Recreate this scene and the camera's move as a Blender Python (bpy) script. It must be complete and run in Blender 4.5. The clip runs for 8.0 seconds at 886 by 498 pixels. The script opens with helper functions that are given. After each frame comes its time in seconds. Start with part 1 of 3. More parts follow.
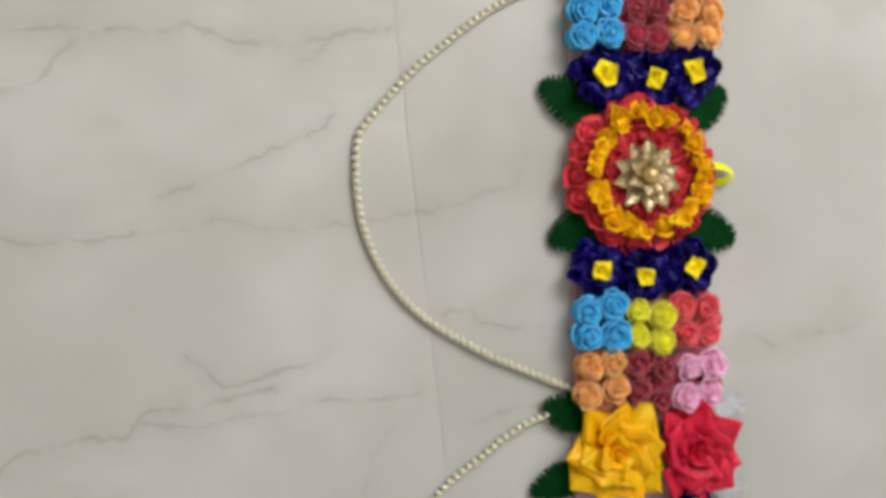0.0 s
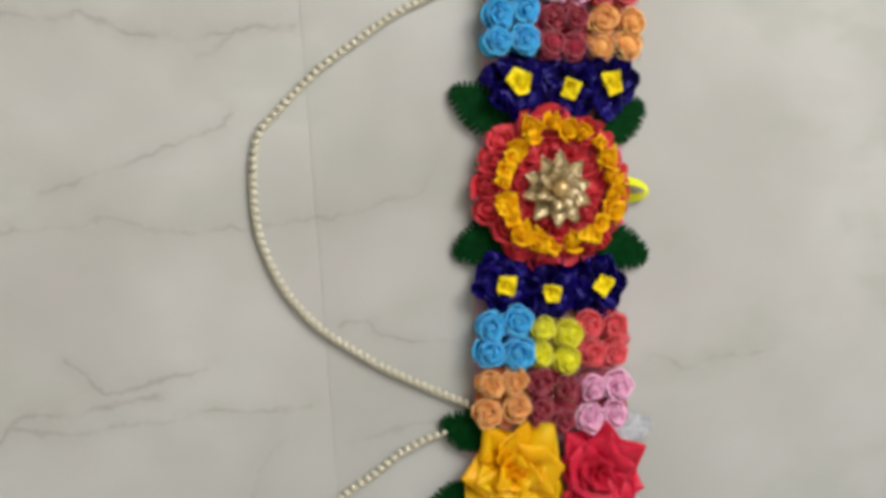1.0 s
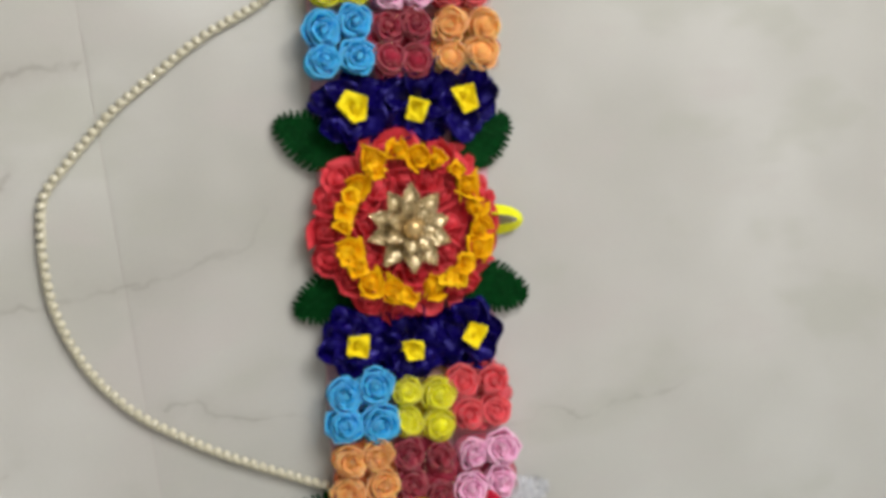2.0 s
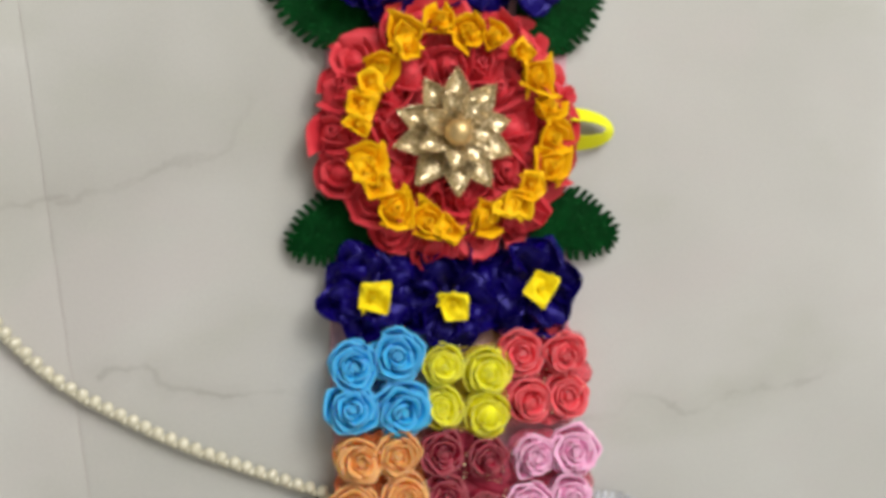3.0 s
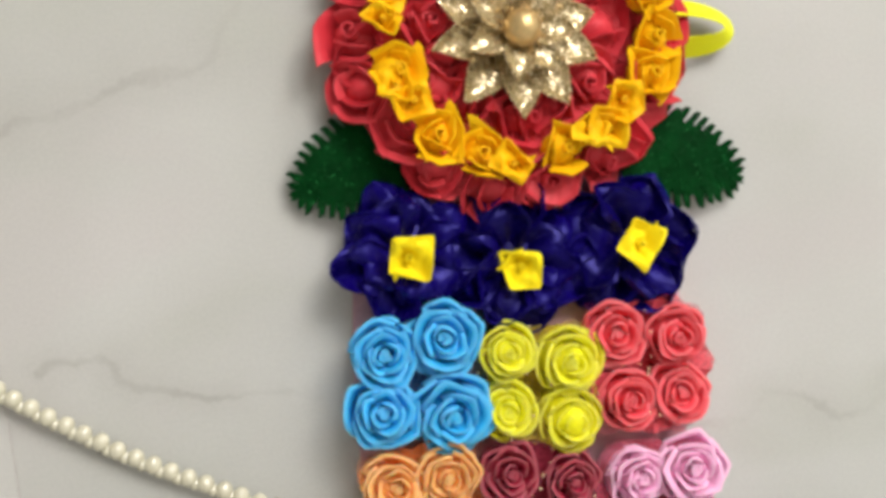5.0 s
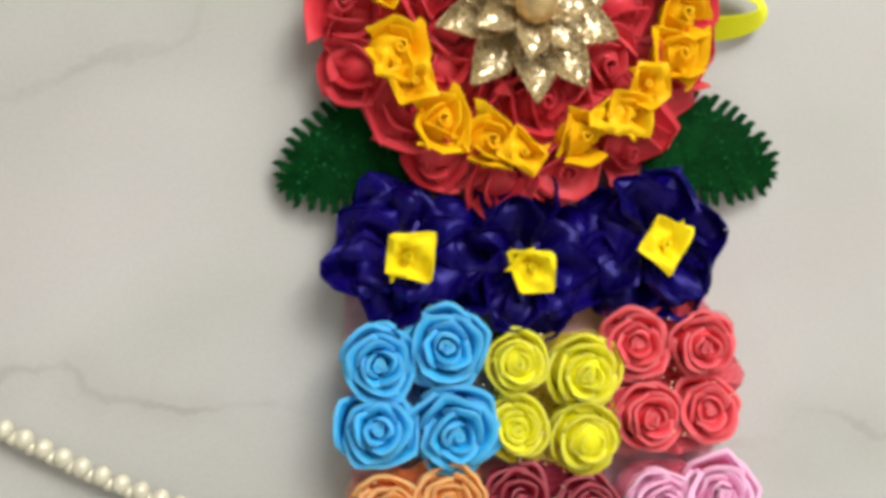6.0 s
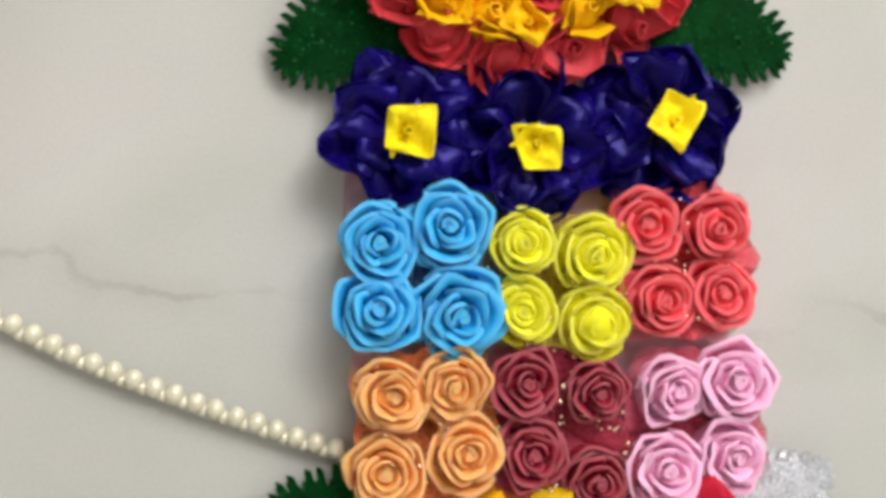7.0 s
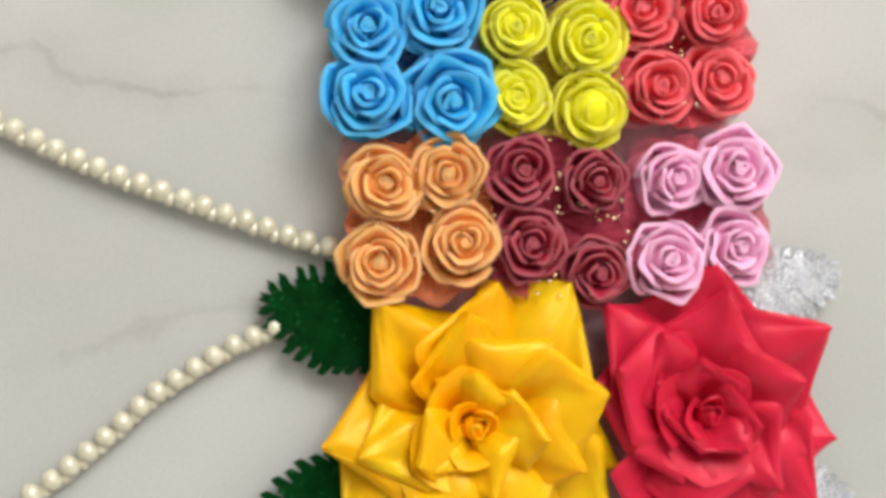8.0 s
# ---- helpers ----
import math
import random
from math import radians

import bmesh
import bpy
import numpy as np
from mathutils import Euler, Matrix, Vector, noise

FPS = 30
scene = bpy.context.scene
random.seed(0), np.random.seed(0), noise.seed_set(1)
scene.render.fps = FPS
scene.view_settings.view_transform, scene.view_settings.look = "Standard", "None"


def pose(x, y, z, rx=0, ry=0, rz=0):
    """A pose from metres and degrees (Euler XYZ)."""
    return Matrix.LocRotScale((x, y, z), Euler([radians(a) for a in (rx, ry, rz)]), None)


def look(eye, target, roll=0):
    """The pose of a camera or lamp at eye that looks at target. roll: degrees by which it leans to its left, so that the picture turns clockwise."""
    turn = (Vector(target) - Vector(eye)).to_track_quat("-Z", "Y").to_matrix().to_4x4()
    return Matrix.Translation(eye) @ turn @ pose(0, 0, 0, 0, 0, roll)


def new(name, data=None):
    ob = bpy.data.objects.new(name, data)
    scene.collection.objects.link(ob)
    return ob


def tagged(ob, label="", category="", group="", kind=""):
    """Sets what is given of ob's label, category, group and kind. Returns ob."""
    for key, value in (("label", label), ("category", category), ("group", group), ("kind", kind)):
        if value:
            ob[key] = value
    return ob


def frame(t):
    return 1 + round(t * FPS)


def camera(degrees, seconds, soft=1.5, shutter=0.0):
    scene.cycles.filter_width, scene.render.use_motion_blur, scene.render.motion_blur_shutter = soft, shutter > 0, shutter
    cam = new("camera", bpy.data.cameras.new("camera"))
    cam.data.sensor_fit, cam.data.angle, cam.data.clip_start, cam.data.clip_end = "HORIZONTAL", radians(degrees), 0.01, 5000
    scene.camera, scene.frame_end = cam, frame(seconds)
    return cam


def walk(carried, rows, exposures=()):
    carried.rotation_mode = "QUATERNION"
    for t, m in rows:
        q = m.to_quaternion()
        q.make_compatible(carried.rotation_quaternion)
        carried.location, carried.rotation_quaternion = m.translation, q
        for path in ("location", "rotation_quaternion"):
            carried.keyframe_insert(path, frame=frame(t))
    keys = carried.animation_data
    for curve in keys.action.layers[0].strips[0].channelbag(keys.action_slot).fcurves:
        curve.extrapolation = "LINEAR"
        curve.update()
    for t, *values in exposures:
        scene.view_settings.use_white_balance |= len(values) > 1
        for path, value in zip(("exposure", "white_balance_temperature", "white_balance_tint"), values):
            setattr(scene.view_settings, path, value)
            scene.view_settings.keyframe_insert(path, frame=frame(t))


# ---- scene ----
# ---- camera and its way ----
cam = camera(41.9, 8.0, soft=4.2)
METRES, EYE, TILT, LEAN, TURN = 0.68, 0.7576, -90.1, -13.9, -1.5
ROWS = [
    (0.0, 0.0, 0.0, 0.0, -0.0, 0.0, -0.0),
    (0.5, 0.022, 0.0084, -0.0059, -1.04, 0.01, -1.4),
    (0.8, 0.0429, 0.0231, 0.0072, -1.35, -0.63, -2.31),
    (1.0, 0.0627, 0.0404, 0.0275, -1.68, -0.82, -2.24),
    (1.2, 0.1033, 0.0581, 0.0564, -1.64, -1.14, -1.65),
    (1.5, 0.1565, 0.0937, 0.0901, -1.69, -1.48, 0.54),
    (1.6, 0.1721, 0.1091, 0.0968, -1.63, -1.46, 1.12),
    (1.8, 0.1898, 0.1529, 0.0995, -1.92, -1.62, 2.0),
    (2.0, 0.2, 0.202, 0.0926, -2.03, -2.18, 2.3),
    (2.2, 0.2042, 0.2557, 0.0779, -1.77, -2.37, 2.29),
    (3.3, 0.2113, 0.5525, 0.015, 1.67, -1.51, 0.13),
    (3.5, 0.21, 0.5801, 0.0072, 1.92, -1.0, 0.28),
    (4.0, 0.2013, 0.6089, -0.0044, 3.23, -1.08, 0.79),
    (4.2, 0.202, 0.6218, -0.0076, 3.44, -1.26, 1.23),
    (4.5, 0.2052, 0.6469, -0.0102, 3.34, -0.95, 1.8),
    (4.7, 0.205, 0.6591, -0.0119, 3.78, -0.8, 1.81),
    (5.8, 0.208, 0.7129, -0.0158, 4.09, -0.02, 1.29),
    (6.0, 0.2025, 0.7229, -0.0189, 4.08, 0.0, 1.17),
    (6.2, 0.1996, 0.7304, -0.0265, 4.19, 0.02, 1.11),
    (6.5, 0.1997, 0.736, -0.0445, 4.58, 0.32, 1.18),
    (7.0, 0.2034, 0.7397, -0.0692, 4.66, 0.59, 1.78),
    (7.2, 0.2037, 0.7407, -0.0812, 4.76, 0.71, 2.01),
    (7.5, 0.2049, 0.7424, -0.1086, 4.74, 0.78, 2.72),
    (7.8, 0.1981, 0.7482, -0.1342, 4.27, 0.72, 3.23),
    (8.0, 0.2024, 0.7513, -0.146, 4.75, 0.49, 3.28),
]
walk(cam, [(t, pose(0, 0, EYE, TILT, LEAN, TURN) @ pose(METRES * x, METRES * y, METRES * z, 90 + pitch, roll, yaw)) for t, x, y, z, yaw, pitch, roll in ROWS],
     exposures=((0.0, -0.12), (1.5, -0.18), (2.5, -0.11), (3.5, 0.05), (4.5, 0.17), (6.5, 0.21), (8.0, 0.27)))

# ---- light and exposure ----
world = bpy.data.worlds.new("world")
scene.world = world
world.use_nodes = True
wn = world.node_tree
sky = wn.nodes.new("ShaderNodeTexSky")
sky.sky_type, sky.sun_disc = "NISHITA", False
sky.sun_elevation, sky.sun_rotation = radians(48), radians(40)
wn.nodes["Background"].inputs["Strength"].default_value = 0.10
wn.links.new(sky.outputs["Color"], wn.nodes["Background"].inputs["Color"])

sun = new("sun", bpy.data.lights.new("sun", "SUN"))
sun.data.energy, sun.data.angle, sun.data.color = 0.8, radians(12), (1.0, 0.95, 0.88)
sun.matrix_world = look((3.0, 3.0, 4.5), (0.3, 0.0, 0.0))

# window in the north wall: the daylight of the sky through its opening
SIDE = 0.80  # floor slabs
WEST, EAST, SOUTH, NORTH, HIGH = -2 * SIDE, 3 * SIDE, -2 * SIDE, 2 * SIDE, 2.6
JOINT = Vector((-0.0241, 0.2656, 0)).normalized()
CORNER = Vector((0.1700, 0.0200, 0)) - JOINT * 0.36
ANGLE = math.atan2(-JOINT.x, JOINT.y)
WIN = (0.28, 1.88, 0.85, 2.40)  # from, to, sill, head
day = new("window_daylight", bpy.data.lights.new("window_daylight", "AREA"))
day.data.shape, day.data.size, day.data.size_y = "RECTANGLE", 1.56, 1.50
day.data.energy, day.data.color = 56.0, (1.0, 0.985, 0.965)
middle = Vector(((WIN[0] + WIN[1]) / 2, NORTH + 0.02, (WIN[2] + WIN[3]) / 2))
day.matrix_world = Matrix.Translation(CORNER) @ Matrix.Rotation(ANGLE, 4, "Z") @ look(middle, middle + Vector((0, -1.0, -0.45)))


# ---- materials ----
class Nodes:
    """A short way to write a node tree."""

    def __init__(self, name):
        self.mat = bpy.data.materials.new(name)
        self.mat.use_nodes = True
        self.tree = self.mat.node_tree
        self.bsdf = self.tree.nodes["Principled BSDF"]
        self.out = self.tree.nodes["Material Output"]
        self.place = self.add("ShaderNodeTexCoord").outputs["Object"]

    def add(self, kind, op=None, ins=(), **named):
        n = self.tree.nodes.new(kind)
        if op:
            n.operation = op
        for i, v in enumerate(ins):
            self.put(n.inputs[i], v)
        for k, v in named.items():
            self.put(n.inputs[k.replace("_", " ")], v)
        return n

    def put(self, socket, v):
        if isinstance(v, bpy.types.NodeSocket):
            self.tree.links.new(v, socket)
        else:
            socket.default_value = v

    def calc(self, op, *ins):
        return self.add("ShaderNodeMath", op, ins).outputs[0]

    def vec(self, op, *ins):
        n = self.add("ShaderNodeVectorMath", op, ins)
        return n.outputs["Value"] if op in ("DOT_PRODUCT", "LENGTH", "DISTANCE") else n.outputs["Vector"]

    def noise(self, scale, detail=3.0, rough=0.55, place=None, colour=False):
        n = self.add("ShaderNodeTexNoise", Vector=place or self.place, Scale=scale, Detail=detail, Roughness=rough)
        return n.outputs["Color" if colour else "Fac"]

    def span(self, v, a, b, c, d):
        n = self.add("ShaderNodeMapRange")
        n.interpolation_type = "SMOOTHSTEP"
        n.inputs[0].default_value = 0
        for i, x in enumerate((v, a, b, c, d)):
            self.put(n.inputs[i], x)
        return n.outputs[0]

    def mix(self, fac, a, b, blend="MIX"):
        n = self.tree.nodes.new("ShaderNodeMix")
        n.data_type, n.blend_type = "RGBA", blend
        for i, v in ((0, fac), (6, a), (7, b)):
            self.put(n.inputs[i], v)
        return n.outputs[2]

    def bump(self, height, strength, distance):
        self.put(self.bsdf.inputs["Normal"], self.add("ShaderNodeBump", Strength=strength, Distance=distance, Height=height).outputs[0])

    def set(self, **named):
        for k, v in named.items():
            self.put(self.bsdf.inputs[k.replace("_", " ")], v)


def rgb(c, k=1.0):
    return (c[0] * k, c[1] * k, c[2] * k, 1.0)


def foam(name, c, glow=0.25):
    """Dyed craft foam: matt, fine pores, a little light passes the petals."""
    n = Nodes(name)
    rnd = n.add("ShaderNodeObjectInfo").outputs["Random"]
    tone = n.calc("ADD", n.span(n.noise(260, 4), 0.3, 0.7, 0.90, 1.06), n.span(rnd, 0, 1, -0.07, 0.05))
    grain = n.noise(2600, 2)
    body = n.mix(1.0, rgb(c), n.add("ShaderNodeCombineColor", None, (tone, tone, tone)).outputs[0], "MULTIPLY")
    # light caught along the petal rims, mixed into the base colour by pointiness
    lit_rim = n.span(n.add("ShaderNodeNewGeometry").outputs["Pointiness"], 0.52, 0.62, 0.0, 0.30)
    n.set(Base_Color=n.mix(lit_rim, body, rgb([x * 0.7 + 0.28 for x in c])),
          Roughness=n.span(grain, 0.3, 0.7, 0.60, 0.78), Specular_IOR_Level=0.16)
    n.set(Subsurface_Weight=glow, Subsurface_Radius=(c[0], c[1], c[2]), Subsurface_Scale=0.0035)
    n.bump(n.calc("ADD", grain, n.noise(700, 3)), 0.25, 0.0004)
    return n.mat


def satin(name, c, c2, rough=0.34, weave=0.18, shine=0.32, thin=0.0):
    """Satin ribbon: threads along one way, a soft gloss, a second hue in the folds of the weave."""
    n = Nodes(name)
    rnd = n.add("ShaderNodeObjectInfo").outputs["Random"]
    wave = n.add("ShaderNodeTexWave", Vector=n.place, Scale=900.0, Distortion=1.5, Detail=2.0).outputs["Fac"]
    big = n.noise(90, 1)
    f = n.calc("ADD", n.span(big, 0.30, 0.70, 0.0, 0.5), n.span(rnd, 0, 1, -0.15, 0.3))
    n.set(Base_Color=n.mix(f, rgb(c), rgb(c2)), Roughness=n.span(n.noise(300), 0.3, 0.7, rough - 0.05, rough + 0.08),
          Specular_IOR_Level=shine, Specular_Tint=rgb([0.25 + 0.75 * min(1.0, x / max(c2)) for x in c2]))
    n.set(Subsurface_Weight=thin, Subsurface_Radius=(c2[0], c2[1], c2[2]), Subsurface_Scale=0.003)
    n.bump(n.calc("ADD", n.calc("MULTIPLY", wave, 0.25), n.noise(420, 3)), weave, 0.0006)
    return n.mat


def glitter(name, dark, bright, flake=1500.0, share=0.25, metal=0.9, fleck=0.9):
    """Glitter flakes in a coloured ground: each flake tilts its own way."""
    n = Nodes(name)
    cell = n.add("ShaderNodeTexVoronoi", Vector=n.place, Scale=flake)
    col = cell.outputs["Color"]
    pick = n.add("ShaderNodeSeparateColor", None, (col,)).outputs[0]
    on = n.span(pick, 1 - share, 1 - share + 0.08, 0.0, 1.0)
    tone = n.span(n.noise(180), 0.3, 0.7, 0.0, 1.0)
    ground = n.mix(tone, rgb(dark), rgb(dark, 1.7))
    n.set(Base_Color=n.mix(on, ground, rgb(bright)), Metallic=n.calc("MULTIPLY", on, metal), Roughness=n.span(on, 0, 1, 0.6, 0.28), Specular_IOR_Level=0.04)
    lean = n.vec("MULTIPLY", n.vec("SUBTRACT", col, (0.5, 0.5, 0.5)), (fleck, fleck, fleck))
    nor = n.add("ShaderNodeNewGeometry").outputs["Normal"]
    n.set(Normal=n.vec("NORMALIZE", n.vec("ADD", nor, lean)))
    return n.mat


def tulle(name, c, cover):
    """Fine net with light passing through it."""
    n = Nodes(name)
    n.set(Base_Color=rgb(c), Roughness=0.7)
    clear = n.add("ShaderNodeBsdfTransparent")
    m = n.tree.nodes.new("ShaderNodeMixShader")
    thin = n.span(n.vec("LENGTH", n.vec("MULTIPLY", n.place, (1.0, 1.0, 0.0))), 0.0150, 0.0260, 1.0, 0.06)
    fac = n.calc("MULTIPLY", thin, n.span(n.noise(900, 3), 0.35, 0.65, cover - 0.18, cover + 0.18))
    n.put(m.inputs[0], fac)
    n.put(m.inputs[1], clear.outputs[0])
    n.put(m.inputs[2], n.bsdf.outputs[0])
    n.put(n.out.inputs["Surface"], m.outputs[0])
    return n.mat


def plain(name, c, rough=0.6, vary=0.08, scale=40.0, grain=300.0, bump=0.15, **more):
    n = Nodes(name)
    f = n.span(n.noise(scale, 4), 0.3, 0.7, 0.0, 1.0)
    n.set(Base_Color=n.mix(f, rgb(c, 1 - vary), rgb(c, 1 + vary)), Roughness=rough, **more)
    n.bump(n.noise(grain, 3), bump, 0.0006)
    return n.mat


def marble():
    """Polished pale marble: cloudy warm grey ground, faint wide bands and thin broken veins."""
    n = Nodes("pale_marble")
    geo = n.add("ShaderNodeNewGeometry").outputs["Position"]
    flat = n.vec("MULTIPLY", geo, (1.0, 1.0, 0.0))
    rnd = n.add("ShaderNodeObjectInfo").outputs["Random"]
    cloud = n.noise(4.0, 2, 0.5, flat)
    fine = n.noise(17.0, 3, 0.5, flat)
    warm = n.mix(n.span(cloud, 0.15, 0.85, 0.0, 1.0), rgb((0.428, 0.429, 0.388)), rgb((0.502, 0.489, 0.463)))
    ground = n.mix(n.span(fine, 0.10, 0.90, 0.0, 0.55), warm, rgb((0.393, 0.390, 0.362)))
    ground = n.mix(n.span(n.noise(8.0, 2, 0.5, n.vec("ADD", flat, (3.0, 1.0, 0.0))), 0.34, 0.80, 0.0, 0.85), ground, rgb((0.590, 0.588, 0.568)))
    east = n.add("ShaderNodeSeparateXYZ", None, (n.vec("ADD", flat, n.vec("MULTIPLY", n.noise(6.0, 2, 0.5, flat, True), (0.12, 0.0, 0.0))),)).outputs[0]
    ground = n.mix(n.span(east, 0.40, 0.62, 0.0, 0.28), ground, rgb((0.600, 0.596, 0.574)))
    patch = n.noise(11.0, 3, 0.6, n.vec("MULTIPLY", flat, (0.7, 1.3, 0.0)))
    ground = n.mix(n.span(patch, 0.52, 0.66, 0.0, 0.45), ground, rgb((0.500, 0.470, 0.455)))
    ground = n.mix(n.span(patch, 0.48, 0.34, 0.0, 0.50), ground, rgb((0.432, 0.438, 0.386)))
    south = n.add("ShaderNodeSeparateXYZ", None, (n.vec("ADD", flat, n.vec("MULTIPLY", n.noise(7.0, 2, 0.5, flat, True), (0.0, 0.10, 0.0))),)).outputs[1]
    ground = n.mix(n.span(south, -0.10, 0.03, 0.38, 0.0), ground, rgb((0.482, 0.500, 0.472)))
    # broken veins that belong to this floor, each a run of short straight lengths, bent by two noises
    shake = n.vec("SUBTRACT", n.noise(38.0, 4, 0.6, flat, True), (0.5, 0.5, 0.5))
    p = n.vec("MULTIPLY", n.vec("ADD", flat, n.vec("MULTIPLY", shake, (0.022, 0.022, 0.0))), (1.0, 1.0, 0.0))
    north_west = [
        (1.0, 0.0016, [(-0.09, 0.132), (-0.05, 0.138), (0.022, 0.138), (0.087, 0.128), (0.117, 0.136), (0.155, 0.142)]),
        (0.7, 0.0022, [(-0.11, 0.094), (-0.071, 0.103), (-0.047, 0.133)]),
        (0.9, 0.0015, [(0.002, 0.031), (0.048, 0.052), (0.081, 0.060), (0.115, 0.082)]),
        (0.8, 0.0015, [(-0.11, 0.007), (-0.044, 0.004), (0.04, 0.016), (0.091, 0.010), (0.132, 0.011), (0.179, 0.023)]),
        (0.7, 0.0016, [(0.058, 0.134), (0.085, 0.130), (0.095, 0.121), (0.107, 0.126), (0.116, 0.135)]),
    ]
    south_west = [
        (1.0, 0.0017, [(-0.11, -0.146), (-0.084, -0.125), (-0.02, -0.118), (-0.01, -0.105), (0.074, -0.095)]),
        (0.8, 0.0016, [(-0.012, -0.112), (0.033, -0.116), (0.099, -0.104), (0.168, -0.102)]),
        (0.9, 0.0015, [(0.017, -0.072), (0.041, -0.093), (0.055, -0.09), (0.1, -0.076)]),
        (0.7, 0.0018, [(0.128, -0.17), (0.136, -0.144), (0.152, -0.122)]),
    ]
    east_side = [
        (0.8, 0.0013, [(0.188, -0.052), (0.202, -0.049), (0.215, -0.061), (0.266, -0.061)]),
        (0.7, 0.0014, [(0.385, -0.085), (0.401, -0.082), (0.407, -0.074), (0.419, -0.075), (0.432, -0.082), (0.50, -0.07)]),
        (0.7, 0.0018, [(0.176, 0.019), (0.244, 0.039), (0.25, 0.055)]),
        (0.6, 0.0018, [(0.205, -0.124), (0.2125, -0.1205), (0.235, -0.117), (0.2545, -0.1155)]),
    ]
    total = 0.0
    for strong, wide, pts in north_west + south_west + east_side:
        near = 1.0
        for (ax, ay), (bx, by) in zip(pts, pts[1:]):
            ab = Vector((bx - ax, by - ay, 0))
            pa = n.vec("SUBTRACT", p, (ax, ay, 0.0))
            h = n.add("ShaderNodeMath", "MULTIPLY", (n.vec("DOT_PRODUCT", pa, tuple(ab)), 1 / ab.length_squared))
            h.use_clamp = True
            on = n.add("ShaderNodeVectorMath", "SCALE", (tuple(ab),))
            n.put(on.inputs["Scale"], h.outputs[0])
            d = n.vec("LENGTH", n.vec("SUBTRACT", pa, on.outputs["Vector"]))
            near = n.calc("MINIMUM", near, d)
        line = n.span(near, wide * 0.25, wide * 1.5, strong * 0.8, 0.0)
        halo = n.span(near, 0.0, wide * 9, strong * 0.36, 0.0)
        total = n.calc("MAXIMUM", total, n.calc("ADD", line, halo))
    broken = n.span(n.noise(30.0, 3, 0.6, flat), 0.34, 0.62, 0.15, 1.0)
    vein = n.calc("MULTIPLY", total, broken)
    col = n.mix(n.calc("MULTIPLY", vein, 0.50), ground, rgb((0.275, 0.250, 0.222)))
    tone = n.span(rnd, 0, 1, 0.97, 1.04)
    col = n.mix(1.0, col, n.add("ShaderNodeCombineColor", None, (tone, tone, tone)).outputs[0], "MULTIPLY")
    grain = n.span(n.noise(1100.0, 2, 0.6, flat), 0.3, 0.7, 0.965, 1.035)
    col = n.mix(1.0, col, n.add("ShaderNodeCombineColor", None, (grain, grain, grain)).outputs[0], "MULTIPLY")
    n.set(Base_Color=col, Roughness=n.span(fine, 0.1, 0.9, 0.31, 0.40), Specular_IOR_Level=0.45)
    n.bump(n.noise(500.0, 2, 0.5, flat), 0.03, 0.0003)
    return n.mat


MARBLE = marble()
GROUT = plain("grout", (0.47, 0.43, 0.41), 0.85)
PAINT = plain("wall_paint", (0.76, 0.74, 0.70), 0.7, 0.03, 3.0, 120.0, 0.1)
WHITE = plain("ceiling_paint", (0.80, 0.79, 0.77), 0.75, 0.02, 3.0, 120.0, 0.1)
FRAME = plain("window_paint", (0.78, 0.77, 0.75), 0.4, 0.03)
BACK = plain("pink_felt", (0.56, 0.34, 0.38), 0.9, 0.15, 200.0, 1800.0, 0.5)
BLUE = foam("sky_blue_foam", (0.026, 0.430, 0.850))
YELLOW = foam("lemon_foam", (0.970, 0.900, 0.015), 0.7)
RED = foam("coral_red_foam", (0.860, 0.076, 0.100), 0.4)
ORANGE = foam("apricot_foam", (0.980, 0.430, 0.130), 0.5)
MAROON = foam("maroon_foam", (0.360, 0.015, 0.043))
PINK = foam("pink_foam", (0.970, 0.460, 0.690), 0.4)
NAVY = satin("navy_ribbon", (0.0025, 0.0007, 0.058), (0.0060, 0.0014, 0.130), 0.26, 0.10, 0.42)
GOLDEN = satin("golden_yellow_ribbon", (0.900, 0.450, 0.004), (0.940, 0.610, 0.010), 0.42, 0.25)
CANARY = satin("canary_ribbon", (0.930, 0.720, 0.010), (0.950, 0.800, 0.015), 0.45, 0.3)
CORAL = satin("coral_ribbon", (0.580, 0.034, 0.048), (0.800, 0.095, 0.115), 0.36, 0.22, 0.45)
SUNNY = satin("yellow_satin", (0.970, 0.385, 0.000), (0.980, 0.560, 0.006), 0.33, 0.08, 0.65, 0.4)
CRIMSON = satin("crimson_satin", (0.530, 0.011, 0.038), (0.740, 0.023, 0.066), 0.33, 0.08, 0.65, 0.30)
LOOP = satin("lime_yellow_ribbon", (0.780, 0.800, 0.010), (0.830, 0.830, 0.012), 0.4, 0.15)
GOLD = glitter("gold_glitter", (0.270, 0.205, 0.100), (0.860, 0.710, 0.460), 1700.0, 0.50, 1.0, 0.75)
GREEN = glitter("green_glitter", (0.0004, 0.024, 0.004), (0.050, 0.300, 0.090), 2100.0, 0.04, 0.8, 0.5)
SILVER = glitter("silver_glitter", (0.330, 0.345, 0.380), (0.840, 0.860, 0.900), 2300.0, 0.40, 0.9, 0.6)
PEARL = plain("cream_pearl", (0.610, 0.575, 0.430), 0.20, 0.04, 300.0, 500.0, 0.01, Specular_IOR_Level=1.0, Coat_Weight=1.0, Coat_Roughness=0.14)
DOTS = plain("glitter_dot", (0.900, 0.700, 0.500), 0.2, 0.1, Metallic=0.9)
THREAD = plain("thread", (0.70, 0.66, 0.54), 0.8)


